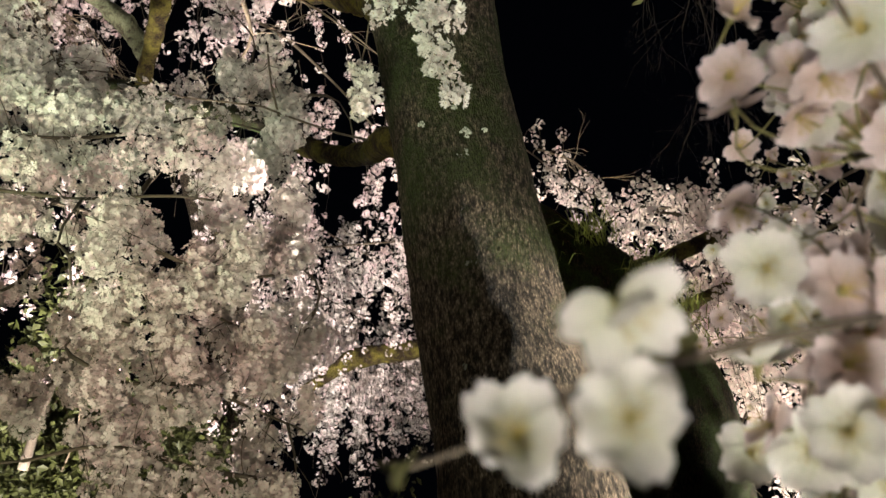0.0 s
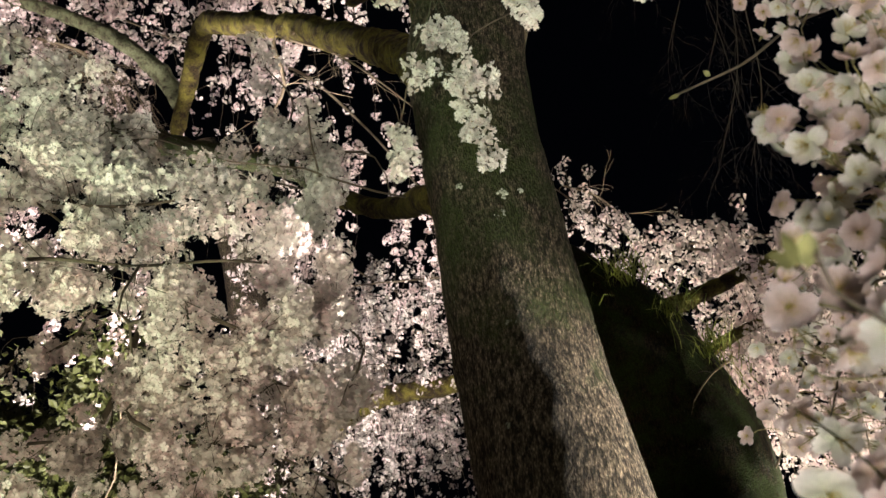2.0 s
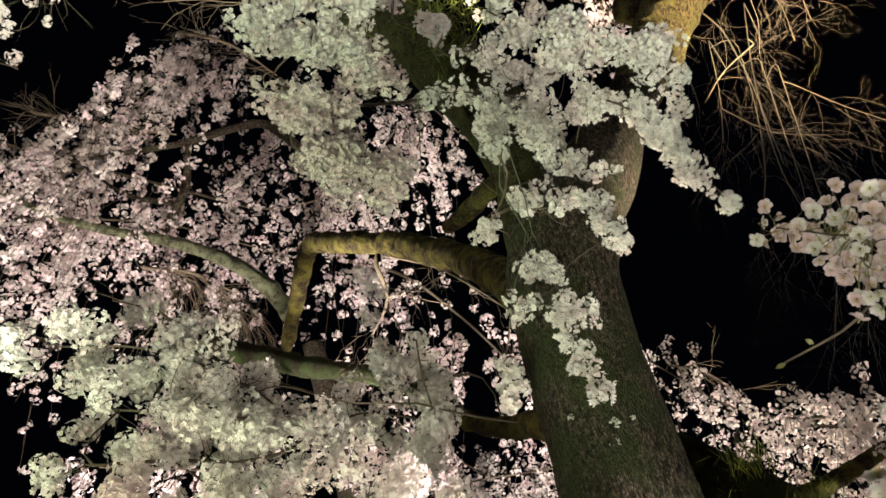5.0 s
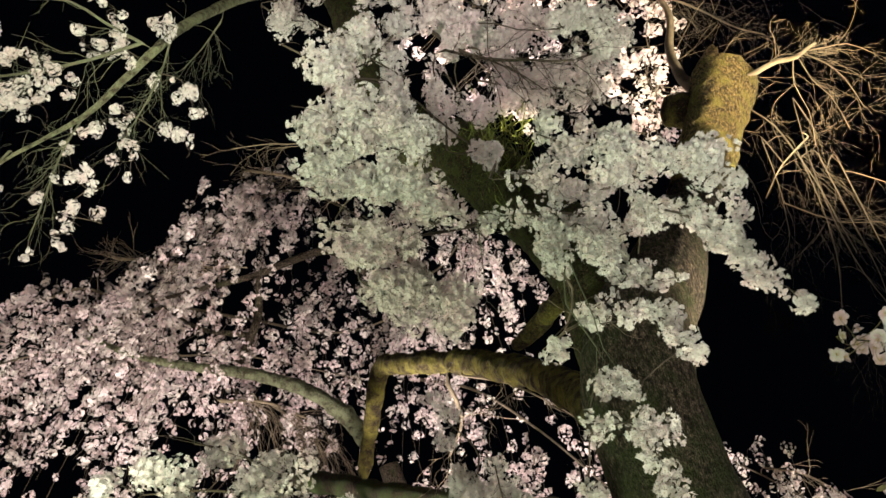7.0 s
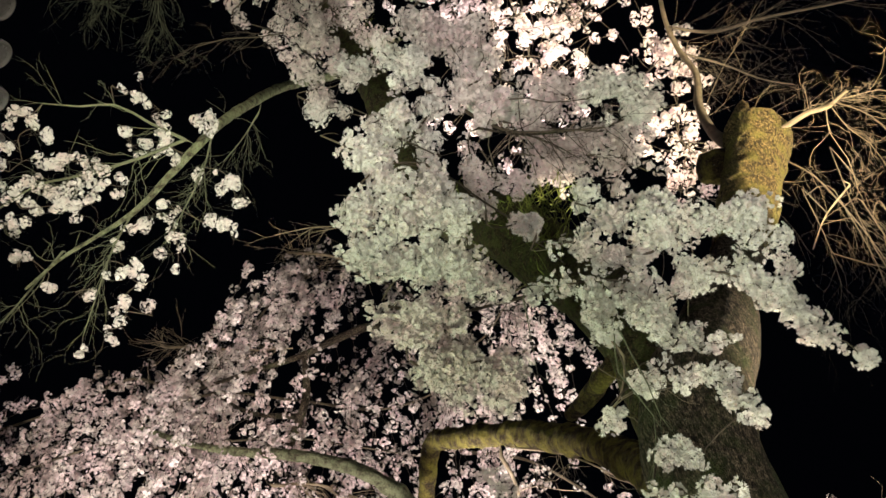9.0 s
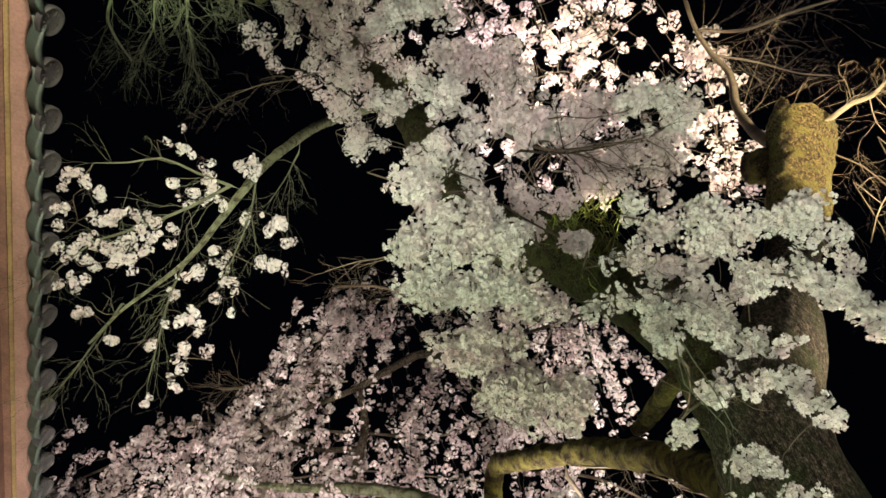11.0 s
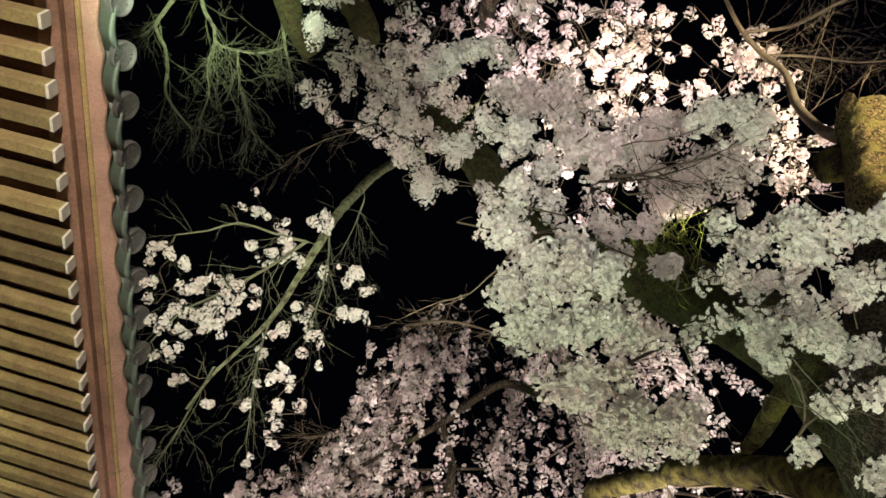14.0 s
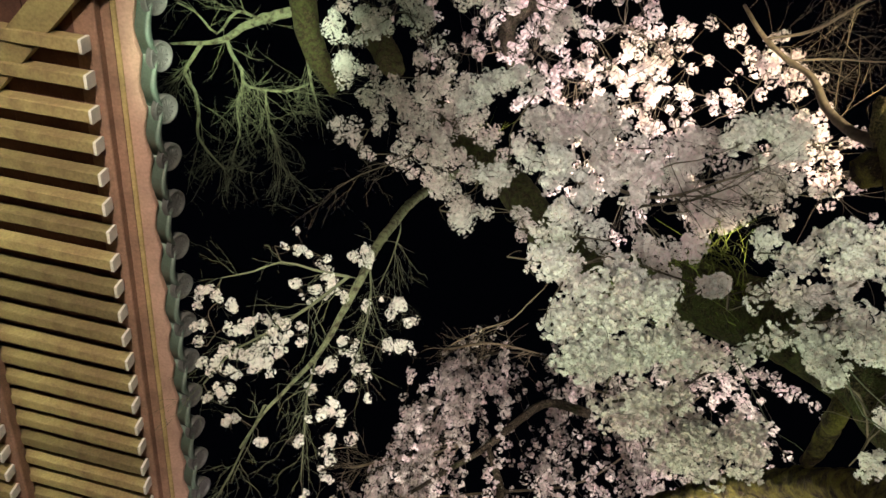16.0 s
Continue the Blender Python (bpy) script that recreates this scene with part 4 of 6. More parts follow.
bare_branch(cherry, [(-0.2, 1.0, 4.99), (-0.09, 1.12, 5.01), (0.0, 1.25, 5.01)], 0.005, 9, 0.3, 1, 2, 0.05, 0.2, (0, 0, -0.1), 552, DARK_TWIG, 0.4)
bare_branch(cherry, [(-1.39, 1.48, 6.03), (-1.53, 1.48, 5.98), (-1.70, 1.40, 5.95), (-1.92, 1.32, 5.89)], 0.005, 9, 0.35, 1, 2, 0.0, 0.2, (0, 0, 0), 120, thin=0.5)
bare_branch(cherry, [(-1.51, 0.44, 6.96), (-1.71, 0.37, 6.92), (-1.89, 0.28, 6.87), (-2.07, 0.23, 6.80)], 0.006, 11, 0.45, 2, 2, 0.12, 0.2, (0, 0, 0), 121, wood=DARK_TWIG, thin=0.45)
bare_branch(cherry, [(-0.29, 0.76, 4.59), (-0.14, 0.85, 4.56), (0.04, 0.91, 4.54)], 0.006, 8, 0.35, 1, 2, 0.02, 0.2, (0, 0, 0), 122, BARK, 0.5)
bare_branch(cherry, [(-0.27, 1.73, 3.88), (-0.16, 1.64, 3.85), (-0.09, 1.54, 3.94), (-0.15, 1.50, 4.09)], 0.006, 4, 0.5, 1, 2, 0.1, 0.2, (0, 0, -0.3), 123, thin=0.6)
bare_branch(cherry, [(-1.23, 3.14, 5.37), (-1.19, 3.31, 5.21), (-1.32, 3.43, 5.03)], 0.016, 5, 0.5, 2, 2, 0.1, 0.28, (0.3, 0, 0), 124, thin=0.35)
bare_branch(cherry, [(-1.07, 3.01, 5.26), (-0.78, 3.00, 5.08), (-0.53, 3.01, 4.84), (-0.34, 2.99, 4.60)], 0.008, 6, 0.5, 2, 2, 0.1, 0.28, (0, 0, 0), 125, thin=0.4)
# the slender white branch beside the eave
limb(cherry, with_radii([(-1.57, 1.54, 9.02), (-1.8, 1.32, 8.92), (-2.03, 1.14, 8.58), (-2.1, 0.92, 7.85), (-2.09, 0.78, 7.12), (-2.13, 0.7, 6.57), (-2.18, 0.69, 6.21), (-2.38, 0.75, 6.1), (-2.7, 0.84, 6.0), (-2.97, 0.86, 5.94), (-3.22, 0.87, 5.87), (-3.47, 0.91, 5.73)], 0.046, 0.04, 0.034, 0.024, 0.013, 0.007), LICHEN_BARK, 16, 0.2, 0.03)
bare_branch(cherry, [(-3.20, 0.84, 5.89), (-3.43, 0.92, 5.82), (-3.69, 1.01, 5.69), (-3.93, 1.07, 5.58)], 0.008, 18, 0.45, 2, 2, 0.12, 0.3, (0, 0, -0.2), 130, GREEN_TWIG, 0.4)
bare_branch(cherry, [(-2.22, 0.62, 6.21), (-2.34, 0.43, 6.19), (-2.45, 0.24, 6.17), (-2.60, 0.15, 6.10), (-2.74, 0.03, 6.02)], 0.01, 8, 0.4, 2, 2, 0.06, 0.2, (0, 0, 0), 131, GREEN_TWIG, 0.36)
bare_branch(cherry, [(-2.22, 0.62, 6.21), (-2.49, 0.57, 6.08), (-2.74, 0.49, 5.94), (-2.99, 0.39, 5.79), (-3.18, 0.39, 5.65)], 0.012, 20, 0.42, 2, 2, 0.12, 0.3, (0, 0, -0.2), 132, GREEN_TWIG, 0.3)
bare_branch(cherry, [(-2.11, 0.69, 6.36), (-2.20, 0.82, 6.17), (-2.41, 0.97, 6.01), (-2.57, 1.07, 5.88)], 0.007, 18, 0.45, 2, 2, 0.16, 0.3, (0, 0, -0.4), 133, GREEN_TWIG, 0.4)
bare_branch(cherry, [(-2.70, 0.84, 6.00), (-2.86, 0.94, 5.86), (-3.02, 1.10, 5.68), (-3.17, 1.26, 5.49)], 0.007, 16, 0.42, 2, 2, 0.16, 0.3, (0, 0, -0.4), 134, GREEN_TWIG, 0.4)
bare_branch(cherry, [(-2.16, 0.91, 7.29), (-2.35, 1.01, 7.18), (-2.52, 1.07, 7.09)], 0.007, 13, 0.6, 2, 2, 0.1, 0.2, (0, 0, -0.2), 135, GREEN_TWIG, 0.38)
for k, (points, clumps) in enumerate([
    ([(-2.41, 0.14, 6.20), (-2.36, 0.21, 6.22), (-2.29, 0.26, 6.25)], 5), ([(-2.26, 0.39, 6.24), (-2.31, 0.48, 6.20), (-2.27, 0.57, 6.20)], 8), ([(-2.10, 0.56, 6.28), (-2.02, 0.63, 6.30)], 6),
    ([(-2.48, 0.49, 6.10), (-2.35, 0.55, 6.16), (-2.27, 0.68, 6.17)], 14), ([(-2.11, 0.95, 6.17), (-2.11, 1.04, 6.14), (-2.13, 1.12, 6.10)], 9), ([(-2.32, 1.12, 6.00), (-2.22, 1.15, 6.04), (-2.23, 1.25, 6.00)], 9),
    ([(-2.90, -0.00, 5.92), (-2.84, 0.05, 5.96)], 4), ([(-2.83, 0.12, 5.95), (-2.83, 0.21, 5.94)], 4), ([(-2.93, 0.13, 5.88), (-2.97, 0.24, 5.84)], 4), ([(-3.06, 0.22, 5.77), (-3.04, 0.25, 5.78)], 2),
    ([(-2.86, 0.33, 5.90), (-2.77, 0.39, 5.95), (-2.65, 0.49, 6.00)], 14), ([(-3.07, 0.34, 5.74), (-2.98, 0.38, 5.80), (-2.93, 0.48, 5.81)], 14), ([(-2.86, 0.49, 5.86), (-2.77, 0.53, 5.92), (-2.62, 0.67, 5.98)], 12),
    ([(-3.08, 0.46, 5.71), (-3.00, 0.51, 5.76), (-2.89, 0.58, 5.82)], 10), ([(-3.19, 0.46, 5.62), (-3.11, 0.56, 5.66)], 6), ([(-2.84, 0.63, 5.84), (-2.78, 0.65, 5.88)], 4),
    ([(-2.64, 0.89, 5.90), (-2.55, 0.89, 5.95), (-2.70, 0.89, 5.86)], 7), ([(-2.45, 0.93, 6.00), (-2.49, 1.02, 5.94), (-2.53, 1.16, 5.87), (-2.56, 1.22, 5.82)], 10), ([(-2.80, 1.06, 5.73), (-2.79, 1.13, 5.70), (-2.75, 1.22, 5.70)], 8),
    ([(-2.88, 1.20, 5.61), (-2.88, 1.26, 5.58)], 4), ([(-3.00, 1.28, 5.48), (-2.94, 1.31, 5.51)], 3), ([(-3.06, 1.01, 5.56), (-3.04, 1.01, 5.56)], 2), ([(-3.32, 0.72, 5.71), (-3.35, 0.73, 5.68)], 3), ([(-3.30, 0.94, 5.65), (-3.26, 0.90, 5.70)], 2),
    ([(-2.79, 1.36, 5.61), (-2.78, 1.37, 5.61)], 1), ([(-3.14, 1.28, 5.37), (-3.14, 1.29, 5.37)], 1), ([(-2.22, 0.85, 6.15), (-2.26, 0.85, 6.13)], 3), ([(-2.84, 0.95, 5.86), (-2.83, 0.96, 5.87)], 2),
]):
    bough(cherry, points, 0.03, round(clumps * 1.5), 0.027, 26, 0.0112, seed=140 + k, stem=0.003, bare=2, tuft=1.4)

# ---- the leaning trunk behind it ----
leaning = thing("leaning_cherry", "thick dark mossy cherry trunk leaning over, tufts of grass on it", "tree")
limb(leaning, with_radii([(0.10, 3.94, 4.16), (0.41, 4.16, 3.87), (0.74, 4.37, 3.50), (0.91, 4.51, 3.06), (0.90, 4.64, 2.57)], 0.28, 0.43, 0.53, 0.58, 0.59) + [(0.85, 4.45, 0.7, 0.62), (0.85, 4.45, -0.1, 0.75)], DARK_MOSS, 64, 0.10, 0.05, name="trunk")
limb(leaning, with_radii([(0.83, 4.26, 3.92), (1.13, 4.36, 4.04), (1.55, 4.47, 4.27), (2.01, 4.62, 4.55)], 0.06, 0.055, 0.05, 0.04), MOSS, 24, 0.3, 0.04)
limb(leaning, with_radii([(1.15, 4.34, 3.63), (1.49, 4.47, 3.87), (1.91, 4.67, 4.13)], 0.045, 0.035, 0.025), MOSS, 12)
bare_branch(leaning, [(1.24, 3.95, 3.44), (1.13, 3.91, 3.36), (1.05, 3.91, 3.27), (1.00, 3.89, 3.20)], 0.008, 3, 0.15, 0, 2, 0.1, 0.1, (0, 0, 0), 180)
bare_branch(leaning, [(1.46, 4.17, 3.01), (1.38, 4.24, 2.88), (1.33, 4.27, 2.81)], 0.012, 3, 0.3, 1, 2, 0.1, 0.1, (0, 0, 0), 181)
hanging(leaning, [(0.31, 5.37, 6.08), (0.59, 5.50, 5.90), (0.89, 5.49, 5.54), (1.17, 5.39, 5.27), (1.51, 5.21, 5.05), (1.90, 4.95, 4.89)], 0.6, 60, 0.1, 0.042, 14, 0.015, BLUSH_PETAL, False, wide=0.15, seed=182, sway=0.3)
hanging(leaning, [(1.35, 4.91, 4.82), (1.77, 4.70, 4.58), (2.09, 4.48, 4.32), (2.43, 4.25, 4.01)], 1.5, 90, 0.11, 0.045, 14, 0.016, BLUSH_PETAL, False, wide=0.2, seed=183, sway=0.15)
hanging(leaning, [(1.52, 4.89, 3.96), (1.83, 4.78, 3.72), (2.07, 4.69, 3.44), (2.29, 4.46, 3.19)], 1.3, 70, 0.11, 0.045, 14, 0.016, BLUSH_PETAL, False, wide=0.22, seed=184, sway=0.15)
bare_branch(leaning, [(0.64, 5.47, 5.93), (0.92, 5.45, 5.76), (1.08, 5.45, 5.55)], 0.01, 8, 0.5, 1, 2, 0.05, 0.15, (0, 0, 0.2), 185, thin=0.4)


def grass_tuft(at, height, blades, seed, host="leaning trunk"):
    rng = np.random.default_rng(seed)
    g = Geo()
    for _ in range(blades):
        p = np.array(at) + rng.normal(size=3) * (0.05, 0.05, 0.02)
        way = np.array((rng.normal() * 0.35, rng.normal() * 0.35, 1.0))
        side = np.cross(way, rng.normal(size=3))
        side /= np.linalg.norm(side)
        h, w = height * rng.uniform(0.5, 1.4), 0.0024
        fall = rng.normal(size=3) * 0.35
        m, t = p + way * h * 0.55, p + way * h * 0.8 + fall * h
        g.add([p - side * w, p + side * w, m + side * w, m - side * w, t + side * w * 0.2, t - side * w * 0.2], [(0, 1, 2, 3), (3, 2, 4, 5)])
    return tagged(part("grass_tuft", g, GRASS), "tuft of long green grass growing on the %s" % host, "grass", "grass on the %s" % host, "stuff")


for k, (p, h, n) in enumerate(zip([(0.67, 3.72, 3.88), (0.76, 3.75, 3.91), (0.82, 3.81, 3.90), (0.96, 3.80, 3.65), (1.02, 3.82, 3.70), (1.12, 3.86, 3.45), (1.18, 3.88, 3.50), (1.19, 3.87, 3.40), (1.27, 3.88, 3.32), (0.49, 3.73, 3.71), (1.28, 4.01, 3.30)], (0.14, 0.15, 0.1, 0.14, 0.14, 0.13, 0.14, 0.1, 0.1, 0.1, 0.12), (40, 45, 26, 40, 36, 40, 36, 24, 14, 9, 12))):
    grass_tuft(p, h, n, 190 + k)
for k, p in enumerate([(-0.55, 1.63, 5.26), (-0.43, 1.52, 5.28), (-0.33, 1.48, 5.2), (-0.27, 1.54, 5.07), (-0.26, 1.6, 4.91), (-0.36, 1.64, 4.94), (-0.25, 1.68, 4.81), (-0.63, 1.68, 5.27), (-0.42, 1.58, 5.13), (-0.22, 1.51, 5.2), (-0.77, 1.6, 5.45), (-1.55, 0.97, 8.58), (-1.46, 1.09, 8.47), (-1.53, 1.14, 8.24)]):
    grass_tuft(p, 0.14 if k < 11 else 0.3, 45, 560 + k, "mossy green limb")

# ---- the pink weeping cherry farther back ----
pink = thing("pink_weeping_cherry", "tall pink weeping cherry in full bloom farther back", "tree")
limb(pink, with_radii([(-2.6, 8.6, -0.1), (-2.7, 8.6, 3.0), (-3.0, 8.0, 6.0), (-3.4, 6.6, 8.0)], 0.45, 0.34, 0.26, 0.12), BARK, 20, name="trunk")
limb(leaning, with_radii([(0.10, 3.94, 4.1), (-0.02, 5.0, 4.45), (-0.12, 5.93, 4.54), (-0.45, 6.35, 4.52), (-0.81, 6.43, 4.51), (-1.16, 6.49, 4.48), (-1.32, 6.5, 4.38), (-1.58, 6.51, 4.21)], 0.16, 0.12, 0.09, 0.085, 0.075, 0.05), MOSS, 20, 0.3, 0.04)
limb(pink, with_radii([(-2.62, 4.15, 8.53), (-3.01, 3.89, 8.78), (-3.37, 3.80, 8.65), (-3.73, 3.74, 8.50), (-4.38, 3.64, 8.41), (-5.01, 3.53, 8.30)], 0.055, 0.045, 0.035, 0.015), BARK, 10)
limb(pink, with_radii([(-3.73, 3.74, 8.50), (-3.82, 4.04, 8.12), (-4.05, 4.23, 7.70)], 0.03, 0.045, 0.05), BARK, 10)
limb(pink, with_radii([(-3.92, 4.14, 7.99), (-4.44, 3.91, 8.07), (-4.81, 3.59, 8.27)], 0.035, 0.022, 0.012), BARK, 8)
FAR = dict(radius=0.048, count=18, petal=0.0195, fine=False, wide=0.22, twig=0.004, sway=0.22, stem=0.02)
hanging(pink, [(-7.64, 2.55, 7.63), (-6.94, 3.05, 8.23), (-6.50, 3.25, 8.58), (-6.00, 3.45, 8.93), (-5.75, 3.77, 8.96)], 3.0, 62, 0.17, petals=PINK_PETAL, seed=200, **FAR)
hanging(pink, [(-5.55, 3.68, 8.61), (-5.19, 3.78, 8.97), (-4.74, 3.72, 9.45), (-4.37, 3.62, 9.84), (-3.83, 3.68, 10.21)], 3.0, 66, 0.17, petals=BLUSH_PETAL, seed=201, **FAR)
hanging(pink, [(-4.17, 3.59, 10.09), (-3.64, 3.76, 10.26), (-3.13, 4.09, 10.08), (-2.66, 4.49, 9.78), (-2.17, 4.78, 9.52)], 2.6, 56, 0.17, petals=BLUSH_PETAL, seed=202, **FAR)
hanging(pink, [(-2.74, 4.39, 9.33), (-2.18, 4.82, 9.12), (-1.33, 4.53, 9.40), (-1.05, 4.87, 9.23)], 2.0, 34, 0.17, petals=BLUSH_PETAL, seed=203, **FAR)
hanging(pink, [(-6.49, 3.14, 7.40), (-5.90, 3.49, 7.83), (-5.23, 4.06, 7.92), (-4.69, 4.56, 8.00)], 2.4, 40, 0.18, petals=PINK_PETAL, seed=204, **FAR)
hanging(pink, [(-5.66, 3.50, 8.09), (-4.98, 3.77, 8.49), (-4.25, 4.27, 8.56), (-3.28, 4.87, 8.56), (-2.27, 5.04, 8.85), (-1.33, 5.11, 9.05)], 1.9, 54, 0.17, petals=PINK_PETAL, seed=205, **FAR)
hanging(pink, [(-2.46, 5.11, 7.74), (-1.87, 5.36, 7.61), (-1.30, 5.79, 7.23), (-0.76, 6.15, 6.63)], 1.3, 34, 0.15, petals=PINK_PETAL, seed=206, **FAR)
hanging(pink, [(-2.15, 5.63, 6.17), (-1.82, 5.92, 5.94), (-1.55, 6.24, 5.60), (-1.05, 6.25, 5.57), (-0.50, 6.22, 5.56)], 1.7, 62, 0.12, 0.042, 14, 0.016, BLUSH_PETAL, False, 0.22, 0.004, 207, 0.14)
hanging(pink, [(-2.00, 6.45, 5.02), (-1.50, 6.72, 4.76), (-1.08, 6.85, 4.67), (-0.77, 6.92, 4.62), (-0.56, 7.00, 4.47)], 1.2, 46, 0.12, 0.042, 14, 0.016, BLUSH_PETAL, False, 0.2, 0.004, 208, 0.14)
hanging(pink, [(-3.18, 3.54, 4.41), (-2.82, 3.68, 4.43), (-2.53, 3.76, 4.41), (-2.31, 3.91, 4.41)], 0.8, 40, 0.11, 0.042, 14, 0.015, PINK_PETAL, False, 0.18, 0.004, 209, 0.15)
hanging(pink, [(-4.49, 3.85, 7.60), (-4.06, 4.13, 7.73), (-3.51, 4.56, 7.77), (-2.94, 4.98, 7.76)], 1.5, 40, 0.15, 0.05, 16, 0.02, PINK_PETAL, False, 0.3, 0.004, 210, 0.15)
hanging(pink, [(-1.8, 6.58, 6.22), (-1.36, 6.84, 6.0), (-1.03, 6.99, 5.86), (-0.67, 7.1, 5.76)], 1.2, 58, 0.1, 0.042, 15, 0.0165, WHITE_PETAL, False, 0.2, 0.003, 640, 0.12)
hanging(pink, [(-1.69, 7.18, 5.01), (-1.36, 7.32, 4.87), (-0.96, 7.4, 4.85), (-0.49, 7.42, 4.92)], 1.1, 58, 0.1, 0.042, 15, 0.0165, WHITE_PETAL, False, 0.2, 0.003, 641, 0.12)
hanging(pink, [(-1.93, 6.88, 5.46), (-1.61, 7.07, 5.28), (-1.28, 7.19, 5.19)], 1.1, 58, 0.1, 0.042, 15, 0.0165, WHITE_PETAL, False, 0.2, 0.003, 642, 0.12)
bare_branch(pink, [(-4.08, 3.89, 8.98), (-4.55, 3.67, 8.95), (-5.05, 3.44, 8.99), (-5.49, 3.24, 9.03)], 0.02, 33, 0.5, 1, 3, 0.0, 0.1, (-0.2, 0, 0.1), 211, thin=0.35)
bare_branch(pink, [(-2.92, 3.80, 9.59), (-3.37, 3.41, 9.83), (-3.88, 3.17, 9.94)], 0.02, 22, 0.5, 1, 3, 0.0, 0.12, (-0.2, 0, 0.2), 212, thin=0.35)
bare_branch(pink, [(-3.97, 4.08, 6.99), (-3.62, 4.31, 7.06), (-3.28, 4.64, 7.00)], 0.02, 27, 1.0, 2, 3, 0.2, 0.12, (0, 0, -0.4), 213, thin=0.35)
limb(pink, with_radii([(-1.9, 3.3, 2.6), (-1.77, 3.15, 2.93), (-1.72, 3.15, 3.13), (-1.68, 3.12, 3.35), (-1.64, 3.11, 3.6), (-1.6, 3.3, 4.2)], 0.022, 0.018, 0.016, 0.012), DARK_TWIG, 8)

# ---- the rosy crown of another cherry, overhead ----
rosy = thing("rosy_cherry", "cherry in rosy blossom with its crown high overhead", "tree")
limb(rosy, with_radii([(2.6, -4.2, -0.1), (2.4, -3.9, 4.0), (1.9, -2.4, 8.6)] + [(2.07, 0.73, 10.97), (1.12, 1.11, 10.87), (0.08, 0.97, 10.75), (-0.82, 0.82, 10.63), (-1.03, 1.18, 10.55)], 0.32, 0.26, 0.18, 0.12, 0.09, 0.07), BARK, 14, name="trunk")
for k, (points, clumps, wide) in enumerate([
    ([(-1.56, 0.22, 10.70), (-1.33, 0.73, 10.68), (-0.76, 1.05, 10.70), (-0.32, 1.10, 10.72)], 60, 0.3), ([(-0.72, 1.18, 10.48), (-0.60, 1.73, 10.36), (-0.15, 1.86, 10.35), (0.35, 1.88, 10.34)], 75, 0.28),
    ([(0.18, 1.58, 10.32), (0.33, 2.06, 10.19), (0.38, 2.38, 10.08)], 45, 0.22), ([(-0.56, 2.15, 10.04), (-0.20, 2.27, 10.02), (-0.06, 2.66, 9.88), (-0.41, 2.71, 9.74)], 65, 0.25),
    ([(-0.85, 1.76, 10.33), (-0.85, 1.46, 10.41), (-0.91, 1.03, 10.49)], 40, 0.22), ([(0.38, 1.33, 10.48), (-0.10, 0.79, 10.58), (-0.87, 0.18, 10.80), (-1.55, -0.21, 10.93)], 80, 0.35),
    ([(-1.01, 2.30, 9.73), (-0.76, 2.72, 9.49), (-0.53, 3.04, 9.26)], 40, 0.25), ([(1.04, 2.39, 9.28), (0.86, 2.57, 9.23), (0.55, 2.67, 9.21), (0.36, 2.67, 9.23)], 16, 0.12),
    ([(1.16, 2.54, 9.20), (0.89, 2.81, 9.02), (0.86, 3.11, 8.76)], 14, 0.14), ([(0.76, 3.16, 8.75), (0.79, 3.35, 8.64), (0.65, 3.60, 8.51), (0.43, 3.53, 8.57)], 26, 0.16),
    ([(0.29, 2.49, 9.73), (0.39, 2.63, 9.67)], 4, 0.06), ([(0.50, 2.88, 8.82), (0.65, 3.08, 8.72), (0.82, 3.19, 8.66), (0.69, 3.40, 8.56)], 24, 0.16), ([(0.86, 2.45, 9.40), (0.97, 2.60, 9.34), (1.10, 2.86, 9.22)], 18, 0.14),
]):
    bough(rosy, points, wide, round(clumps * 1.3), 0.054, 26, 0.0195, seed=220 + k, petals=PINK_PETAL, fine=False, twig=0.004, stem=0.008, bare=3, tuft=1.0)

# ---- a bare mossy tree beyond the eave ----
bare = thing("bare_tree", "leafless tree with green mossy limbs and fine twigs", "tree")
limb(bare, with_radii([(-0.6, -4.6, -0.1), (-0.7, -4.2, 4.0), (-0.9, -3.0, 8.0)] + [(-0.84, -2.75, 10.76), (-1.50, -1.81, 10.64), (-2.14, -1.06, 10.37), (-2.40, -0.67, 10.31), (-2.55, -0.31, 10.26), (-2.59, -0.02, 10.23)], 0.35, 0.28, 0.2, 0.15, 0.14, 0.13, 0.12), GREEN_BARK, 32, 0.25, 0.05, name="trunk")
limb(bare, with_radii([(-1.75, -0.33, 9.85), (-1.77, -0.03, 9.63), (-1.79, 0.19, 9.40)], 0.13, 0.14, 0.1), GREEN_BARK, 28, 0.25, 0.03)
limb(bare, with_radii([(-2.30, -0.91, 10.33), (-2.48, -1.02, 10.28), (-2.65, -1.12, 10.22), (-2.81, -1.19, 10.16), (-3.03, -1.24, 10.08), (-3.18, -1.33, 10.02), (-3.30, -1.45, 9.96), (-3.45, -1.60, 9.88)], 0.06, 0.055, 0.05, 0.042, 0.036, 0.025, 0.018, 0.01), LICHEN_BARK, 16, 0.3, 0.04)
FORK = dict(droop=0.0, curl=0.13, wood=LICHEN_BARK)
bare_branch(bare, [(-3.23, -1.38, 9.99), (-3.42, -1.34, 9.92), (-3.56, -1.30, 9.87), (-3.59, -1.09, 9.76), (-3.72, -0.91, 9.71), (-3.89, -0.75, 9.63), (-3.94, -0.55, 9.61), (-3.95, -0.30, 9.59)], 0.024, 20, 0.55, 2, 3, seed=240, thin=0.26, lean=(0, 0, -0.1), **FORK)
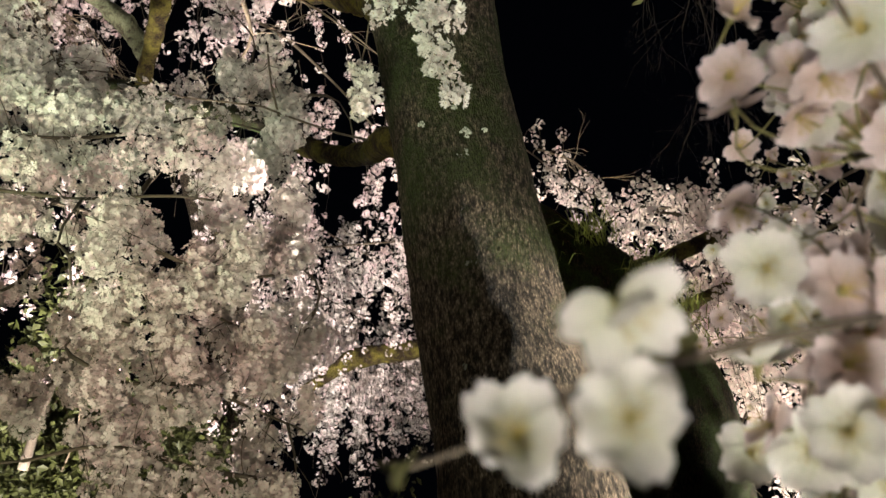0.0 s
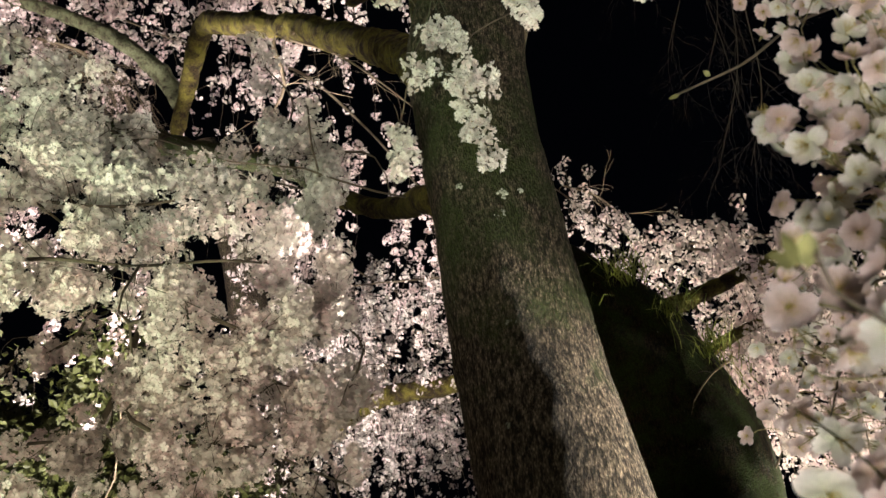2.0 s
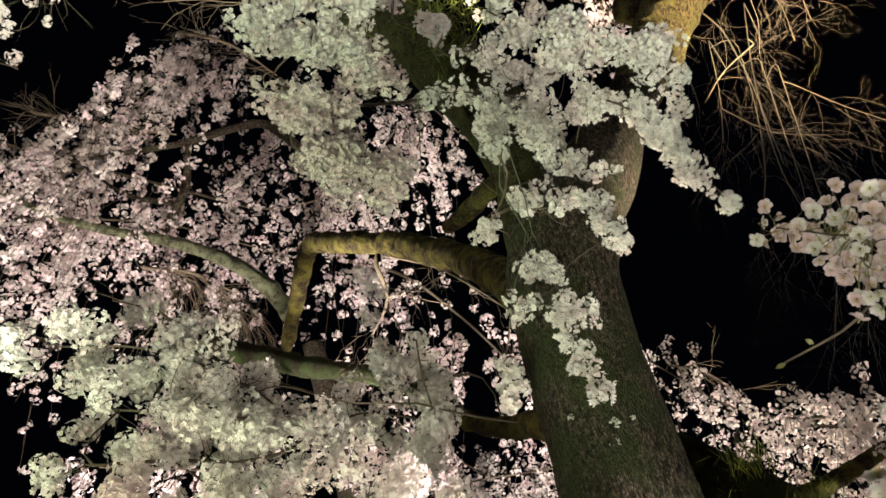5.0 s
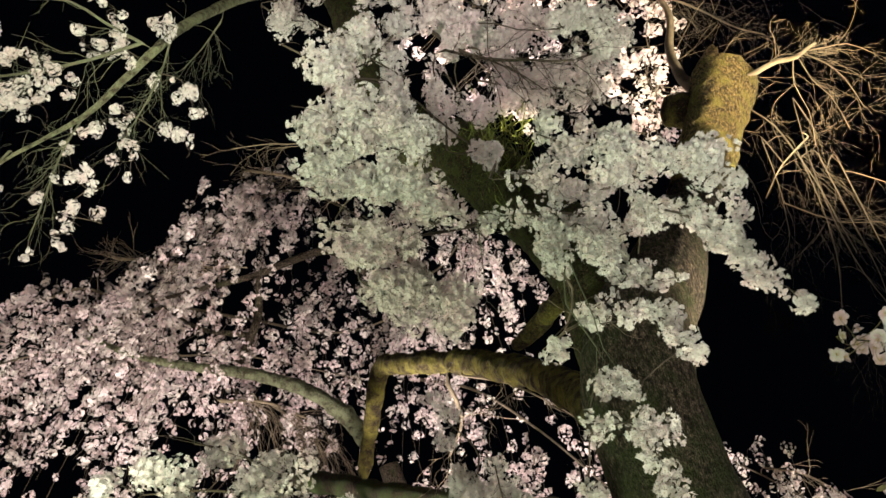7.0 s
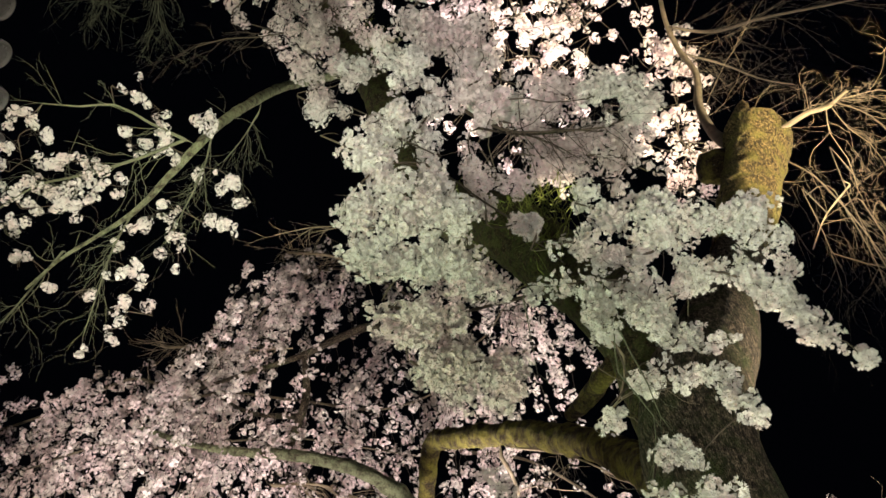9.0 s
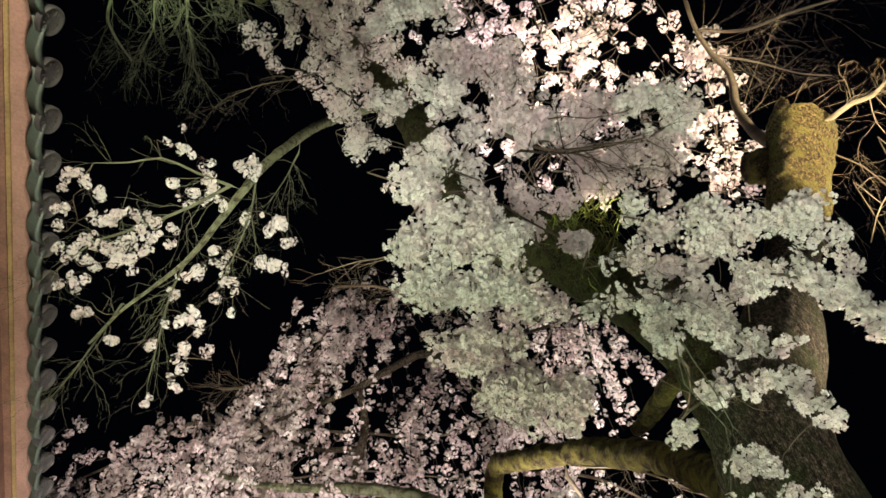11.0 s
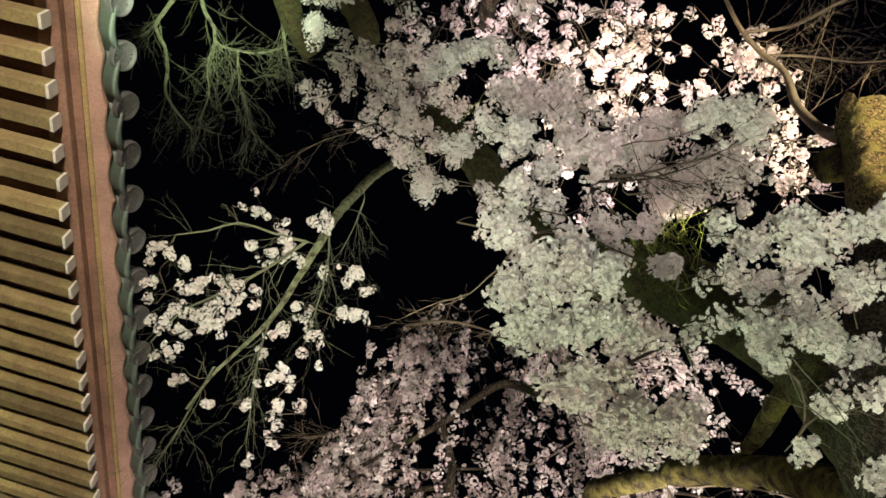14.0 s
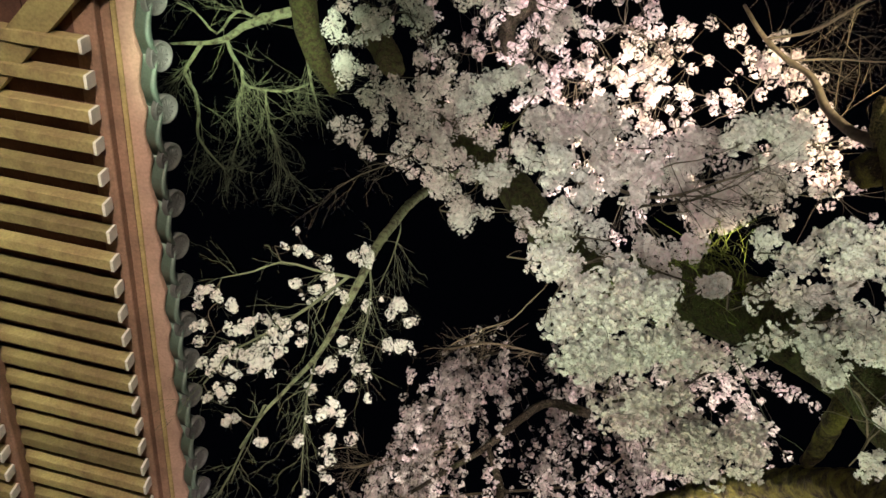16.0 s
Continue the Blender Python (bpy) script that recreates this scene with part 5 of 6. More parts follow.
bare_branch(bare, [(-3.56, -1.30, 9.87), (-3.71, -1.32, 9.79), (-3.81, -1.37, 9.74)], 0.012, 6, 0.4, 1, 3, seed=241, thin=0.4, **FORK)
bare_branch(bare, [(-3.03, -1.24, 10.08), (-3.12, -1.07, 10.06), (-3.16, -0.90, 10.05), (-3.24, -0.81, 10.03), (-3.14, -0.58, 10.07), (-2.93, -0.37, 10.14), (-2.79, -0.30, 10.19)], 0.024, 26, 0.65, 2, 3, seed=242, thin=0.24, lean=(0, 0, -0.2), **FORK)
bare_branch(bare, [(-3.24, -0.81, 10.03), (-3.47, -0.67, 9.94), (-3.65, -0.44, 9.85), (-3.87, -0.33, 9.75)], 0.014, 20, 0.6, 2, 3, seed=243, thin=0.36, lean=(0.1, 0, -0.2), **FORK)
bare_branch(bare, [(-3.14, -0.58, 10.07), (-3.33, -0.35, 9.99), (-3.47, -0.07, 9.92), (-3.58, 0.12, 9.86)], 0.012, 20, 0.6, 2, 3, seed=244, thin=0.4, lean=(0.1, 0, -0.2), **FORK)
bare_branch(bare, [(-2.42, -0.69, 10.30), (-2.62, -0.47, 10.24), (-2.76, -0.27, 10.20), (-2.84, -0.12, 10.16)], 0.026, 8, 0.5, 2, 3, seed=245, thin=0.22, lean=(-0.4, 0, -0.1), **FORK)
bare_branch(bare, [(-2.65, -1.12, 10.22), (-2.76, -1.35, 10.17), (-3.06, -1.34, 10.06), (-3.05, -1.65, 10.04), (-3.10, -1.82, 9.99)], 0.02, 12, 0.5, 2, 3, seed=246, thin=0.3, **FORK)

# ---- evergreen shrub on the slope ----
def evergreen(label, base, crown, size, leaves, seed):
    """A leafy shrub: a short trunk and small leaves in uneven clumps."""
    rng = np.random.default_rng(seed)
    ob = thing("evergreen_shrub", label, "shrub")
    crown = np.array(crown)
    limb(ob, with_radii([base, (base[0], base[1], base[2] + 1.0), tuple(crown)], 0.14, 0.1, 0.04), BARK, 10, name="trunk")
    g, w = Geo(), Geo()
    hubs = crown + rng.normal(size=(60, 3)) * np.array(size) * 0.55
    for h in hubs:
        tube(w, bend(crown - (0, 0, size[2] * 0.6), h, rng), np.linspace(0.015, 0.004, 6), 4, cap=False)
    at = hubs[rng.integers(60, size=leaves)] + rng.normal(size=(leaves, 3)) * 0.16
    leaf = (np.array([(0, 0, 0), (0.5, -0.28, 0.05), (1.0, 0, -0.05), (0.5, 0.28, 0.05)]), np.array([(0, 1, 2, 3)]))
    scatter(g, leaf, at, rng.normal(size=(leaves, 3)) + (0, -0.3, 0.6), rng.uniform(0.05, 0.10, leaves), rng)
    tagged(part("twig_spray", w, TWIG, ob), kind="stuff")
    tagged(part("foliage", g, EVERGREEN, ob, smooth=False), kind="stuff")


evergreen("dark evergreen shrub with small mossy-green leaves", (-5.6, 7.4, -0.1), (-4.3, 6.8, 4.1), (1.5, 1.2, 1.0), 24000, 400)
evergreen("dark evergreen shrub with dense green foliage", (-3.6, 8.4, -0.1), (-3.647, 7.515, 3.388), (1.3, 1.2, 0.8), 10000, 401)

# ---- blossoming twigs close by ----
near = thing("near_cherry", "cherry standing close by, its limb reaching out with blossoming twigs", "tree")
limb(near, with_radii([(3.0, -1.6, -0.1), (2.9, -1.5, 1.2), (2.4, -0.9, 2.3), (1.6, 0.0, 2.75), (1.05, 0.75, 2.85), (0.85, 1.3, 2.75)], 0.16, 0.13, 0.07, 0.03, 0.012, 0.008), BARK, 14, name="trunk")


def veined_petal(name, base, body, edge):
    """A thin petal: greenish at the heart, veined along its length, flushed at the rim."""
    m = petal_material(name, body, body)
    nt, nd = m.node_tree, m.node_tree.nodes
    tc, sep, ramp = nd.new("ShaderNodeTexCoord"), nd.new("ShaderNodeSeparateXYZ"), nd.new("ShaderNodeValToRGB")
    nt.links.new(tc.outputs["Object"], sep.inputs["Vector"])
    nt.links.new(sep.outputs["X"], ramp.inputs["Fac"])
    for pos, col in ((0.0, base), (0.32, body), (0.8, body), (1.0, edge)):
        e = ramp.color_ramp.elements[0] if pos == 0 else ramp.color_ramp.elements[1] if pos == 1 else ramp.color_ramp.elements.new(pos)
        e.position, e.color = pos, (*col, 1)
    mp, nz, mul = nd.new("ShaderNodeMapping"), nd.new("ShaderNodeTexNoise"), nd.new("ShaderNodeMix")
    mp.inputs["Scale"].default_value = (1.5, 16, 1)
    nz.inputs["Scale"].default_value, nz.inputs["Detail"].default_value = 2.0, 4
    nt.links.new(tc.outputs["Object"], mp.inputs["Vector"])
    nt.links.new(mp.outputs["Vector"], nz.inputs["Vector"])
    vein = nd.new("ShaderNodeMapRange")
    vein.inputs["From Min"].default_value, vein.inputs["From Max"].default_value, vein.inputs["To Min"].default_value = 0.3, 0.7, 0.78
    nt.links.new(nz.outputs["Fac"], vein.inputs["Value"])
    mul.data_type, mul.blend_type = "RGBA", "MULTIPLY"
    mul.inputs["Factor"].default_value = 1.0
    nt.links.new(ramp.outputs["Color"], mul.inputs["A"])
    nt.links.new(vein.outputs["Result"], mul.inputs["B"])
    bp = nd.new("ShaderNodeBump")
    bp.inputs["Strength"].default_value, bp.inputs["Distance"].default_value = 0.5, 0.0008
    nt.links.new(nz.outputs["Fac"], bp.inputs["Height"])
    nt.links.new(bp.outputs["Normal"], nd["Principled BSDF"].inputs["Normal"])
    nt.links.new(mul.outputs["Result"], nd["Principled BSDF"].inputs["Base Color"])
    nt.links.new(mul.outputs["Result"], nd["Translucent BSDF"].inputs["Color"])
    nd["Mix Shader"].inputs["Fac"].default_value = 0.45
    return m


def petal_mesh(name, mat, cup, curl, wave):
    g = Geo()
    nu, nv = 8, 7
    v = []
    for i in range(nu):
        u = i / (nu - 1)
        w = 0.45 * math.sin(math.pi * min(1.0, 0.05 + 0.82 * u**0.85)) ** 0.75
        for j in range(nv):
            s = j / (nv - 1) * 2 - 1
            notch = 0.17 * u**8 * (1 - abs(s)) ** 1.5 - 0.025 * u**4 * math.sin(9 * s + 40 * wave)
            v.append((0.04 + u * 0.98 - notch - 0.12 * u**4 * s * s, w * s, 0.06 * u + cup * u * u - curl * u**5 + 0.30 * s * s * w * cup * 2 + wave * math.sin(6 * u + 4 * s) * u))
    i, j = np.meshgrid(np.arange(nu - 1), np.arange(nv - 1), indexing="ij")
    g.add(v, np.stack([i * nv + j, (i + 1) * nv + j, (i + 1) * nv + j + 1, i * nv + j + 1], -1))
    return g.mesh(name, [mat], True)


def stamen_mesh():
    g, r = Geo(), np.random.default_rng(9)
    for k in range(22):
        a, h = k * 2.4, r.uniform(0.35, 0.6)
        o = r.uniform(0.08, 0.34)
        tip = np.array((o * math.cos(a), o * math.sin(a), h))
        tube(g, [(0.02 * math.cos(a), 0.02 * math.sin(a), 0.03), tip * (0.6, 0.6, 0.55), tip], [0.009, 0.008, 0.006], 3, cap=False)
        tube(g, [tip - (0, 0, 0.02), tip + (0, 0, 0.015), tip + (0, 0, 0.035)], [0.012, 0.024, 0.008], 5)
    return g.mesh("stamen_tuft", [STAMEN], True)


def calyx_mesh():
    g = Geo()
    tube(g, [(0, 0, -0.42), (0, 0, -0.3), (0, 0, -0.12), (0, 0, 0.02)], [0.03, 0.09, 0.11, 0.14], 8)
    return g.mesh("flower", [STALK], True)


STALK = material("flower_stalk", (0.22, 0.20, 0.07), 0.7)
VEINED = [veined_petal("veined_white_petal", (0.66, 0.68, 0.50), (0.84, 0.83, 0.79), (0.85, 0.80, 0.78)), veined_petal("veined_blush_petal", (0.60, 0.44, 0.36), (0.85, 0.79, 0.77), (0.83, 0.72, 0.72))]
PETALS = [[petal_mesh("petal", m, c, k, w) for c, k, w in ((0.30, 0.05, 0.03), (0.50, 0.20, 0.05), (0.20, -0.08, 0.04), (0.40, 0.34, 0.06))] for m in VEINED]
STAMENS, CALYX = stamen_mesh(), calyx_mesh()


def flower(twig, at, facing, radius, rng, spread=0.0, kind=0):
    """One blossom with five petals and a tuft of stamens, on its stalk's end."""
    z = Vector(facing).normalized()
    m = Matrix.Translation(at) @ z.to_track_quat("Z", "Y").to_matrix().to_4x4() @ Matrix.Scale(radius, 4)
    head = new("flower", CALYX)
    head.parent, head.matrix_local = twig, m
    for k in range(5):
        leaf = new("petal", PETALS[kind][rng.integers(4)])
        leaf.parent = head
        leaf.matrix_local = pose(0, 0, 0, 0, rng.normal() * 14 - spread, k * 72 + rng.normal() * 8) @ Matrix.Diagonal((rng.uniform(0.86, 1.08), rng.uniform(0.82, 1.1), 1, 1))
    tuft = new("stamen_tuft", STAMENS)
    tuft.parent = head
    tagged(tuft, "yellow stamens")


def blossoming_twig(label, path, radius, blooms, size, seed, kinds=(0, 1), back=None, leaves=(), more=0, room=0.04, faces=()):
    """A twig with single blossoms on stalks. blooms: their places."""
    rng = np.random.default_rng(seed)
    twig = thing("cherry_twig", label, "twig", "blossoming twigs close by")
    line = smooth_path(path, 0.02)
    blooms = list(blooms) + [tuple(np.array(blooms[rng.integers(len(blooms))]) + rng.normal(size=3) * room + (0.01, 0.01, 0)) for _ in range(more)]
    g = Geo()
    tube(g, line, np.linspace(radius, radius * 0.5, len(line)), 8, 0.15)
    part("stem", g, DARK_TWIG, twig)
    for k, p in enumerate(blooms):
        p = np.array(p)
        toward = np.array(back if back is not None else (0.13, 0.0, 1.6)) - p
        toward = toward / np.linalg.norm(toward) + rng.normal(size=3) * 0.65 if k >= len(faces) else np.array(faces[k])
        flower(twig, p, toward, size * rng.uniform(0.85, 1.1), rng, rng.uniform(-12, 8), kinds[k % len(kinds)])
        a = p - toward / np.linalg.norm(toward) * size * 0.42
        b = line[np.argmin(np.linalg.norm(line - p, axis=1))]
        s = Geo()
        tube(s, bend(a, b, rng, 0.25), np.full(6, 0.0004 + size * 0.013), 5, cap=False)
        part("stalk", s, STALK, twig)
    for p, q in leaves:
        p, q = np.array(p), np.array(q)
        side = np.cross(q - p, rng.normal(size=3))
        side *= np.linalg.norm(q - p) * 0.28 / np.linalg.norm(side)
        s = Geo()
        lift = np.cross(side, q - p) * 8
        s.add([p, p * 0.65 + q * 0.35 + side, p * 0.65 + q * 0.35 - side, p * 0.3 + q * 0.7 + side * 0.8 + lift, p * 0.3 + q * 0.7 - side * 0.8 + lift, q, p * 0.5 + q * 0.5 - lift], [(0, 2, 6, 6), (0, 6, 1, 1), (1, 6, 3, 3), (2, 4, 6, 6), (6, 4, 5, 5), (6, 5, 3, 3)])
        part("leaf", s, LEAF, twig, "unfolding yellow-green leaf")
    return twig


blossoming_twig("white cherry twig with three wide-open blossoms and a leaf bud", [(0.45, 0.48, 1.74), (0.32, 0.4, 1.7), (0.194, 0.245, 1.623), (0.185, 0.252, 1.624), (0.171, 0.260, 1.620), (0.155, 0.262, 1.614), (0.144, 0.262, 1.611)], 0.0014,
                [(0.183, 0.224, 1.624), (0.184, 0.235, 1.609), (0.166, 0.245, 1.610)], 0.0120, 301, (0, 0, 0), faces=[(0.5, -0.60, -0.88), (-0.09, -1.03, -0.24), (-0.2, -1.15, -0.05)], leaves=[((0.144, 0.262, 1.611), (0.142, 0.253, 1.606)), ((0.144, 0.262, 1.611), (0.138, 0.256, 1.610)), ((0.144, 0.262, 1.611), (0.147, 0.252, 1.611)), ((0.194, 0.245, 1.623), (0.200, 0.241, 1.627))])
blossoming_twig("pale cherry twig crowded with backlit blossoms", [(0.52, 0.50, 1.84), (0.38, 0.42, 1.75), (0.31, 0.36, 1.70), (0.27, 0.35, 1.67), (0.26, 0.36, 1.65), (0.27, 0.37, 1.63), (0.27, 0.39, 1.61)], 0.0017,
                [(0.25, 0.33, 1.69), (0.27, 0.33, 1.68), (0.25, 0.36, 1.67), (0.27, 0.34, 1.66), (0.26, 0.36, 1.64), (0.28, 0.35, 1.65), (0.28, 0.36, 1.63), (0.26, 0.37, 1.74), (0.26, 0.37, 1.62), (0.29, 0.36, 1.68), (0.25, 0.39, 1.65), (0.29, 0.33, 1.68), (0.29, 0.34, 1.66)], 0.0140, 302, more=16, room=0.02)
blossoming_twig("cherry twig with pale blossoms and fresh leaf buds", [(0.53, 0.45, 1.98), (0.40, 0.38, 1.84), (0.33, 0.35, 1.77), (0.30, 0.36, 1.73), (0.30, 0.36, 1.71)], 0.0017,
                [(0.30, 0.33, 1.77), (0.29, 0.34, 1.76), (0.31, 0.35, 1.76), (0.31, 0.34, 1.80), (0.32, 0.34, 1.77), (0.31, 0.35, 1.74)], 0.0140, 303, (1, 0, 1), more=22, room=0.025)
blossoming_twig("cherry twig with a green leaf bud at its tip", [(0.39, 0.43, 1.76), (0.31, 0.33, 1.75), (0.26, 0.26, 1.73), (0.23, 0.22, 1.72), (0.22, 0.20, 1.71), (0.21, 0.18, 1.71)], 0.0013,
                [(0.27, 0.27, 1.73), (0.30, 0.32, 1.73)], 0.0142, 304, leaves=[((0.207, 0.187, 1.711), (0.198, 0.181, 1.711)), ((0.212, 0.193, 1.713), (0.211, 0.182, 1.719)), ((0.209, 0.189, 1.712), (0.203, 0.180, 1.718))])
blossoming_twig("long cherry twig bearing many pale pink blossoms", [(0.69, 0.51, 2.20), (0.55, 0.48, 2.10), (0.48, 0.47, 2.04), (0.42, 0.48, 2.00), (0.39, 0.49, 1.97), (0.38, 0.52, 1.94)], 0.0024,
                [(0.36, 0.43, 2.06), (0.39, 0.42, 2.05), (0.42, 0.43, 2.06), (0.44, 0.43, 2.04), (0.37, 0.44, 2.01), (0.41, 0.44, 2.02), (0.44, 0.45, 2.02), (0.36, 0.44, 2.02), (0.38, 0.45, 1.99), (0.38, 0.46, 1.95), (0.41, 0.46, 1.96), (0.43, 0.48, 1.95), (0.37, 0.48, 1.96), (0.39, 0.47, 1.93), (0.42, 0.49, 1.92), (0.37, 0.52, 1.94), (0.45, 0.47, 1.99), (0.47, 0.44, 2.04), (0.40, 0.50, 1.91), (0.43, 0.52, 1.90), (0.45, 0.49, 1.93), (0.43, 0.48, 2.03), (0.45, 0.43, 2.07), (0.41, 0.42, 2.07)], 0.0150, 305, (1, 0), more=110, room=0.026)
blossoming_twig("cherry twig massed with pale pink blossoms", [(0.79, 0.64, 2.54), (0.66, 0.61, 2.46), (0.57, 0.63, 2.46), (0.53, 0.65, 2.47), (0.5, 0.69, 2.52), (0.49, 0.79, 2.64), (0.46, 0.82, 2.69)], 0.0025,
                [(0.46, 0.83, 2.69), (0.48, 0.78, 2.65), (0.49, 0.8, 2.63), (0.5, 0.69, 2.56), (0.49, 0.7, 2.51), (0.52, 0.67, 2.57), (0.49, 0.69, 2.45), (0.51, 0.65, 2.48), (0.5, 0.7, 2.43), (0.53, 0.63, 2.49), (0.51, 0.64, 2.42), (0.55, 0.61, 2.5), (0.52, 0.65, 2.39), (0.54, 0.61, 2.43), (0.53, 0.6, 2.37), (0.56, 0.58, 2.45), (0.54, 0.62, 2.34)], 0.0142, 306, (1, 0, 1), more=150, room=0.024)
blossoming_twig("bare budding cherry twig with a swelling tip", [(0.88, 0.94, 2.74), (0.70, 0.87, 2.61), (0.58, 0.85, 2.54), (0.50, 0.87, 2.49), (0.44, 0.88, 2.47), (0.40, 0.89, 2.46)], 0.0035, [(0.78, 0.93, 2.65)], 0.016, 307, leaves=[((0.405, 0.887, 2.458), (0.388, 0.893, 2.455)), ((0.452, 0.873, 2.475), (0.440, 0.865, 2.481))])
blossoming_twig("cherry twig with white blossoms among the crown", [(1.31, 1.70, 2.46), (0.94, 1.47, 2.35), (0.77, 1.39, 2.32), (0.69, 1.35, 2.34), (0.63, 1.32, 2.39)], 0.0025,
                [(0.62, 1.32, 2.39), (0.64, 1.33, 2.37), (0.64, 1.32, 2.42), (0.67, 1.32, 2.40), (0.67, 1.34, 2.36), (0.70, 1.32, 2.37), (0.69, 1.35, 2.34), (0.67, 1.38, 2.29), (0.70, 1.39, 2.26), (0.66, 1.40, 2.26), (0.73, 1.38, 2.29), (0.74, 1.40, 2.25), (0.74, 1.35, 2.34), (0.77, 1.39, 2.28), (0.80, 1.38, 2.33), (0.70, 1.40, 2.23)], 0.0135, 308, (1, 0, 1), more=40, room=0.05)
blossoming_twig("drooping cherry twig with pale pink blossoms", [(0.56, 0.69, 2.03), (0.53, 0.74, 2.03), (0.5, 0.78, 2.03), (0.49, 0.81, 2.0), (0.48, 0.83, 1.97), (0.46, 0.84, 1.92), (0.44, 0.84, 1.89)], 0.002,
                [(0.42, 0.86, 1.96), (0.45, 0.83, 2.0), (0.47, 0.81, 2.0), (0.49, 0.81, 1.99), (0.49, 0.78, 1.94), (0.47, 0.84, 1.95), (0.48, 0.79, 1.92), (0.43, 0.87, 1.92), (0.51, 0.75, 1.98), (0.47, 0.84, 2.06), (0.45, 0.82, 1.89), (0.47, 0.76, 1.86)], 0.0125, 309, (1, 0, 1), more=60, room=0.035)

# ---- temple eave ----
eave = tagged(new("temple_eave"), "temple roof eave with white-tipped rafters and grey round tiles", "roof", kind="structure")
eave.matrix_world = pose(-2.905, -0.453, 5.642, 3.39, 0, 47.98)
RP, TP, END, CORNER = 0.1838, 0.296, 11.5, -1.95
SLOPE = math.tan(radians(11))


def bevel_bar(length, width, height, cut=0.006):
    """A bar along -x from the origin, with chamfered long edges; its under side starts at z = 0 and rises inwards."""
    g = Geo()
    w, h, c = width / 2, height, cut
    ring = [(-w + c, 0), (w - c, 0), (w, c), (w, h - c), (w - c, h), (-w + c, h), (-w, h - c), (-w, c)]
    v = [(x, y, z - x * SLOPE) for x in (0, -length) for y, z in ring]
    q = [(i, (i + 1) % 8, 8 + (i + 1) % 8, 8 + i) for i in range(8)]
    q += [(0, 7, 2, 1), (7, 6, 3, 2), (6, 5, 4, 3), (8, 9, 10, 15), (15, 10, 11, 14), (14, 11, 12, 13)]
    g.add(v, q)
    return g


def cap_plate(width, height):
    """The white end of a rafter, a little wider than the wood."""
    g = Geo()
    w, c = width / 2 + 0.002, 0.004
    ring = [(-w + c, -0.002), (w - c, -0.002), (w, c), (w, height - c), (w - c, height + 0.002), (-w + c, height + 0.002), (-w, height - c), (-w, c)]
    v = [(x, y, z) for x in (0.004, -0.012) for y, z in ring]
    g.add(v, [(i, 8 + i, 8 + (i + 1) % 8, (i + 1) % 8) for i in range(8)] + [(0, 1, 2, 7), (7, 2, 3, 6), (6, 3, 4, 5)])
    return g


rng = np.random.default_rng(5)
raft = bevel_bar(1.25, 0.074, 0.1).mesh("rafter", [WOOD], False)
low_raft = bevel_bar(1.3, 0.074, 0.1).mesh("rafter", [WOOD], False)
tip = cap_plate(0.074, 0.099).mesh("end_cap", [WHITE], False)


def rafter(mesh, place):
    ob = new("rafter", mesh)
    ob.parent, ob.matrix_local = eave, place
    end = new("end_cap", tip)
    end.parent = ob
    tagged(end, "white-painted rafter end")


for k in range(-7, 58):
    rafter(raft, pose(-0.045, k * RP - 0.028 + rng.normal() * 0.004, -0.012 + rng.normal() * 0.002))
for k in range(-2, 58):
    rafter(low_raft, pose(-1.02, k * RP - 0.028 + rng.normal() * 0.004, -0.012))

def long_board(name, profile, mat, y0, y1, step=1.9, gap=0.003):
    """A moulding of the given x, z outline, in butted lengths."""
    y, n = y0, len(profile)
    while y < y1:
        e = min(y + step, y1)
        g = Geo()
        v = [(x, yy, z) for yy in (y + gap, e) for x, z in profile]
        centre = np.mean(profile, axis=0)
        v += [(centre[0], y + gap, centre[1]), (centre[0], e, centre[1])]
        q = [(i, n + i, n + (i + 1) % n, (i + 1) % n) for i in range(n)]
        q += [(i, (i + 1) % n, 2 * n, 2 * n) for i in range(n)] + [(n + (i + 1) % n, n + i, 2 * n + 1, 2 * n + 1) for i in range(n)]
        g.add(v, q)
        part(name, g, mat, eave, smooth=False)
        y = e


long_board("eave_beam", [(-0.13, 0.11), (-0.012, 0.092), (-0.004, 0.098), (-0.004, 0.16), (-0.13, 0.16)], RED, CORNER, END)
long_board("groove_strip", [(-0.05, 0.16), (0.046, 0.16), (0.046, 0.172), (-0.05, 0.172)], RED, CORNER, END)
long_board("tan_strip", [(-0.05, 0.172), (0.066, 0.172), (0.071, 0.178), (0.071, 0.186), (-0.05, 0.186)], TAN, CORNER, END, 2.3)
long_board("purlin", [(-1.12, 0.11), (-0.99, 0.095), (-0.98, 0.105), (-0.98, 0.185), (-1.12, 0.2)], RED, -0.6, END)

# scalloped board under the tiles
g = Geo()
n = int((END - CORNER) / TP * 12)
ys = np.linspace(CORNER, END, n)
edge = 0.162 - 0.024 * np.abs(np.sin((ys + 0.041) / TP * np.pi))
prof = np.stack([np.stack([np.full(n, 0.0), ys, np.full(n, 0.186)], -1), np.stack([edge, ys, np.full(n, 0.186)], -1), np.stack([edge + 0.006, ys, np.full(n, 0.194)], -1), np.stack([edge + 0.006, ys, np.full(n, 0.225)], -1), np.stack([np.full(n, 0.0), ys, np.full(n, 0.225)], -1)], 1)
i, j = np.meshgrid(np.arange(n - 1), np.arange(5), indexing="ij")
g.add(prof, np.stack([i * 5 + j, i * 5 + (j + 1) % 5, (i + 1) * 5 + (j + 1) % 5, (i + 1) * 5 + j], -1))
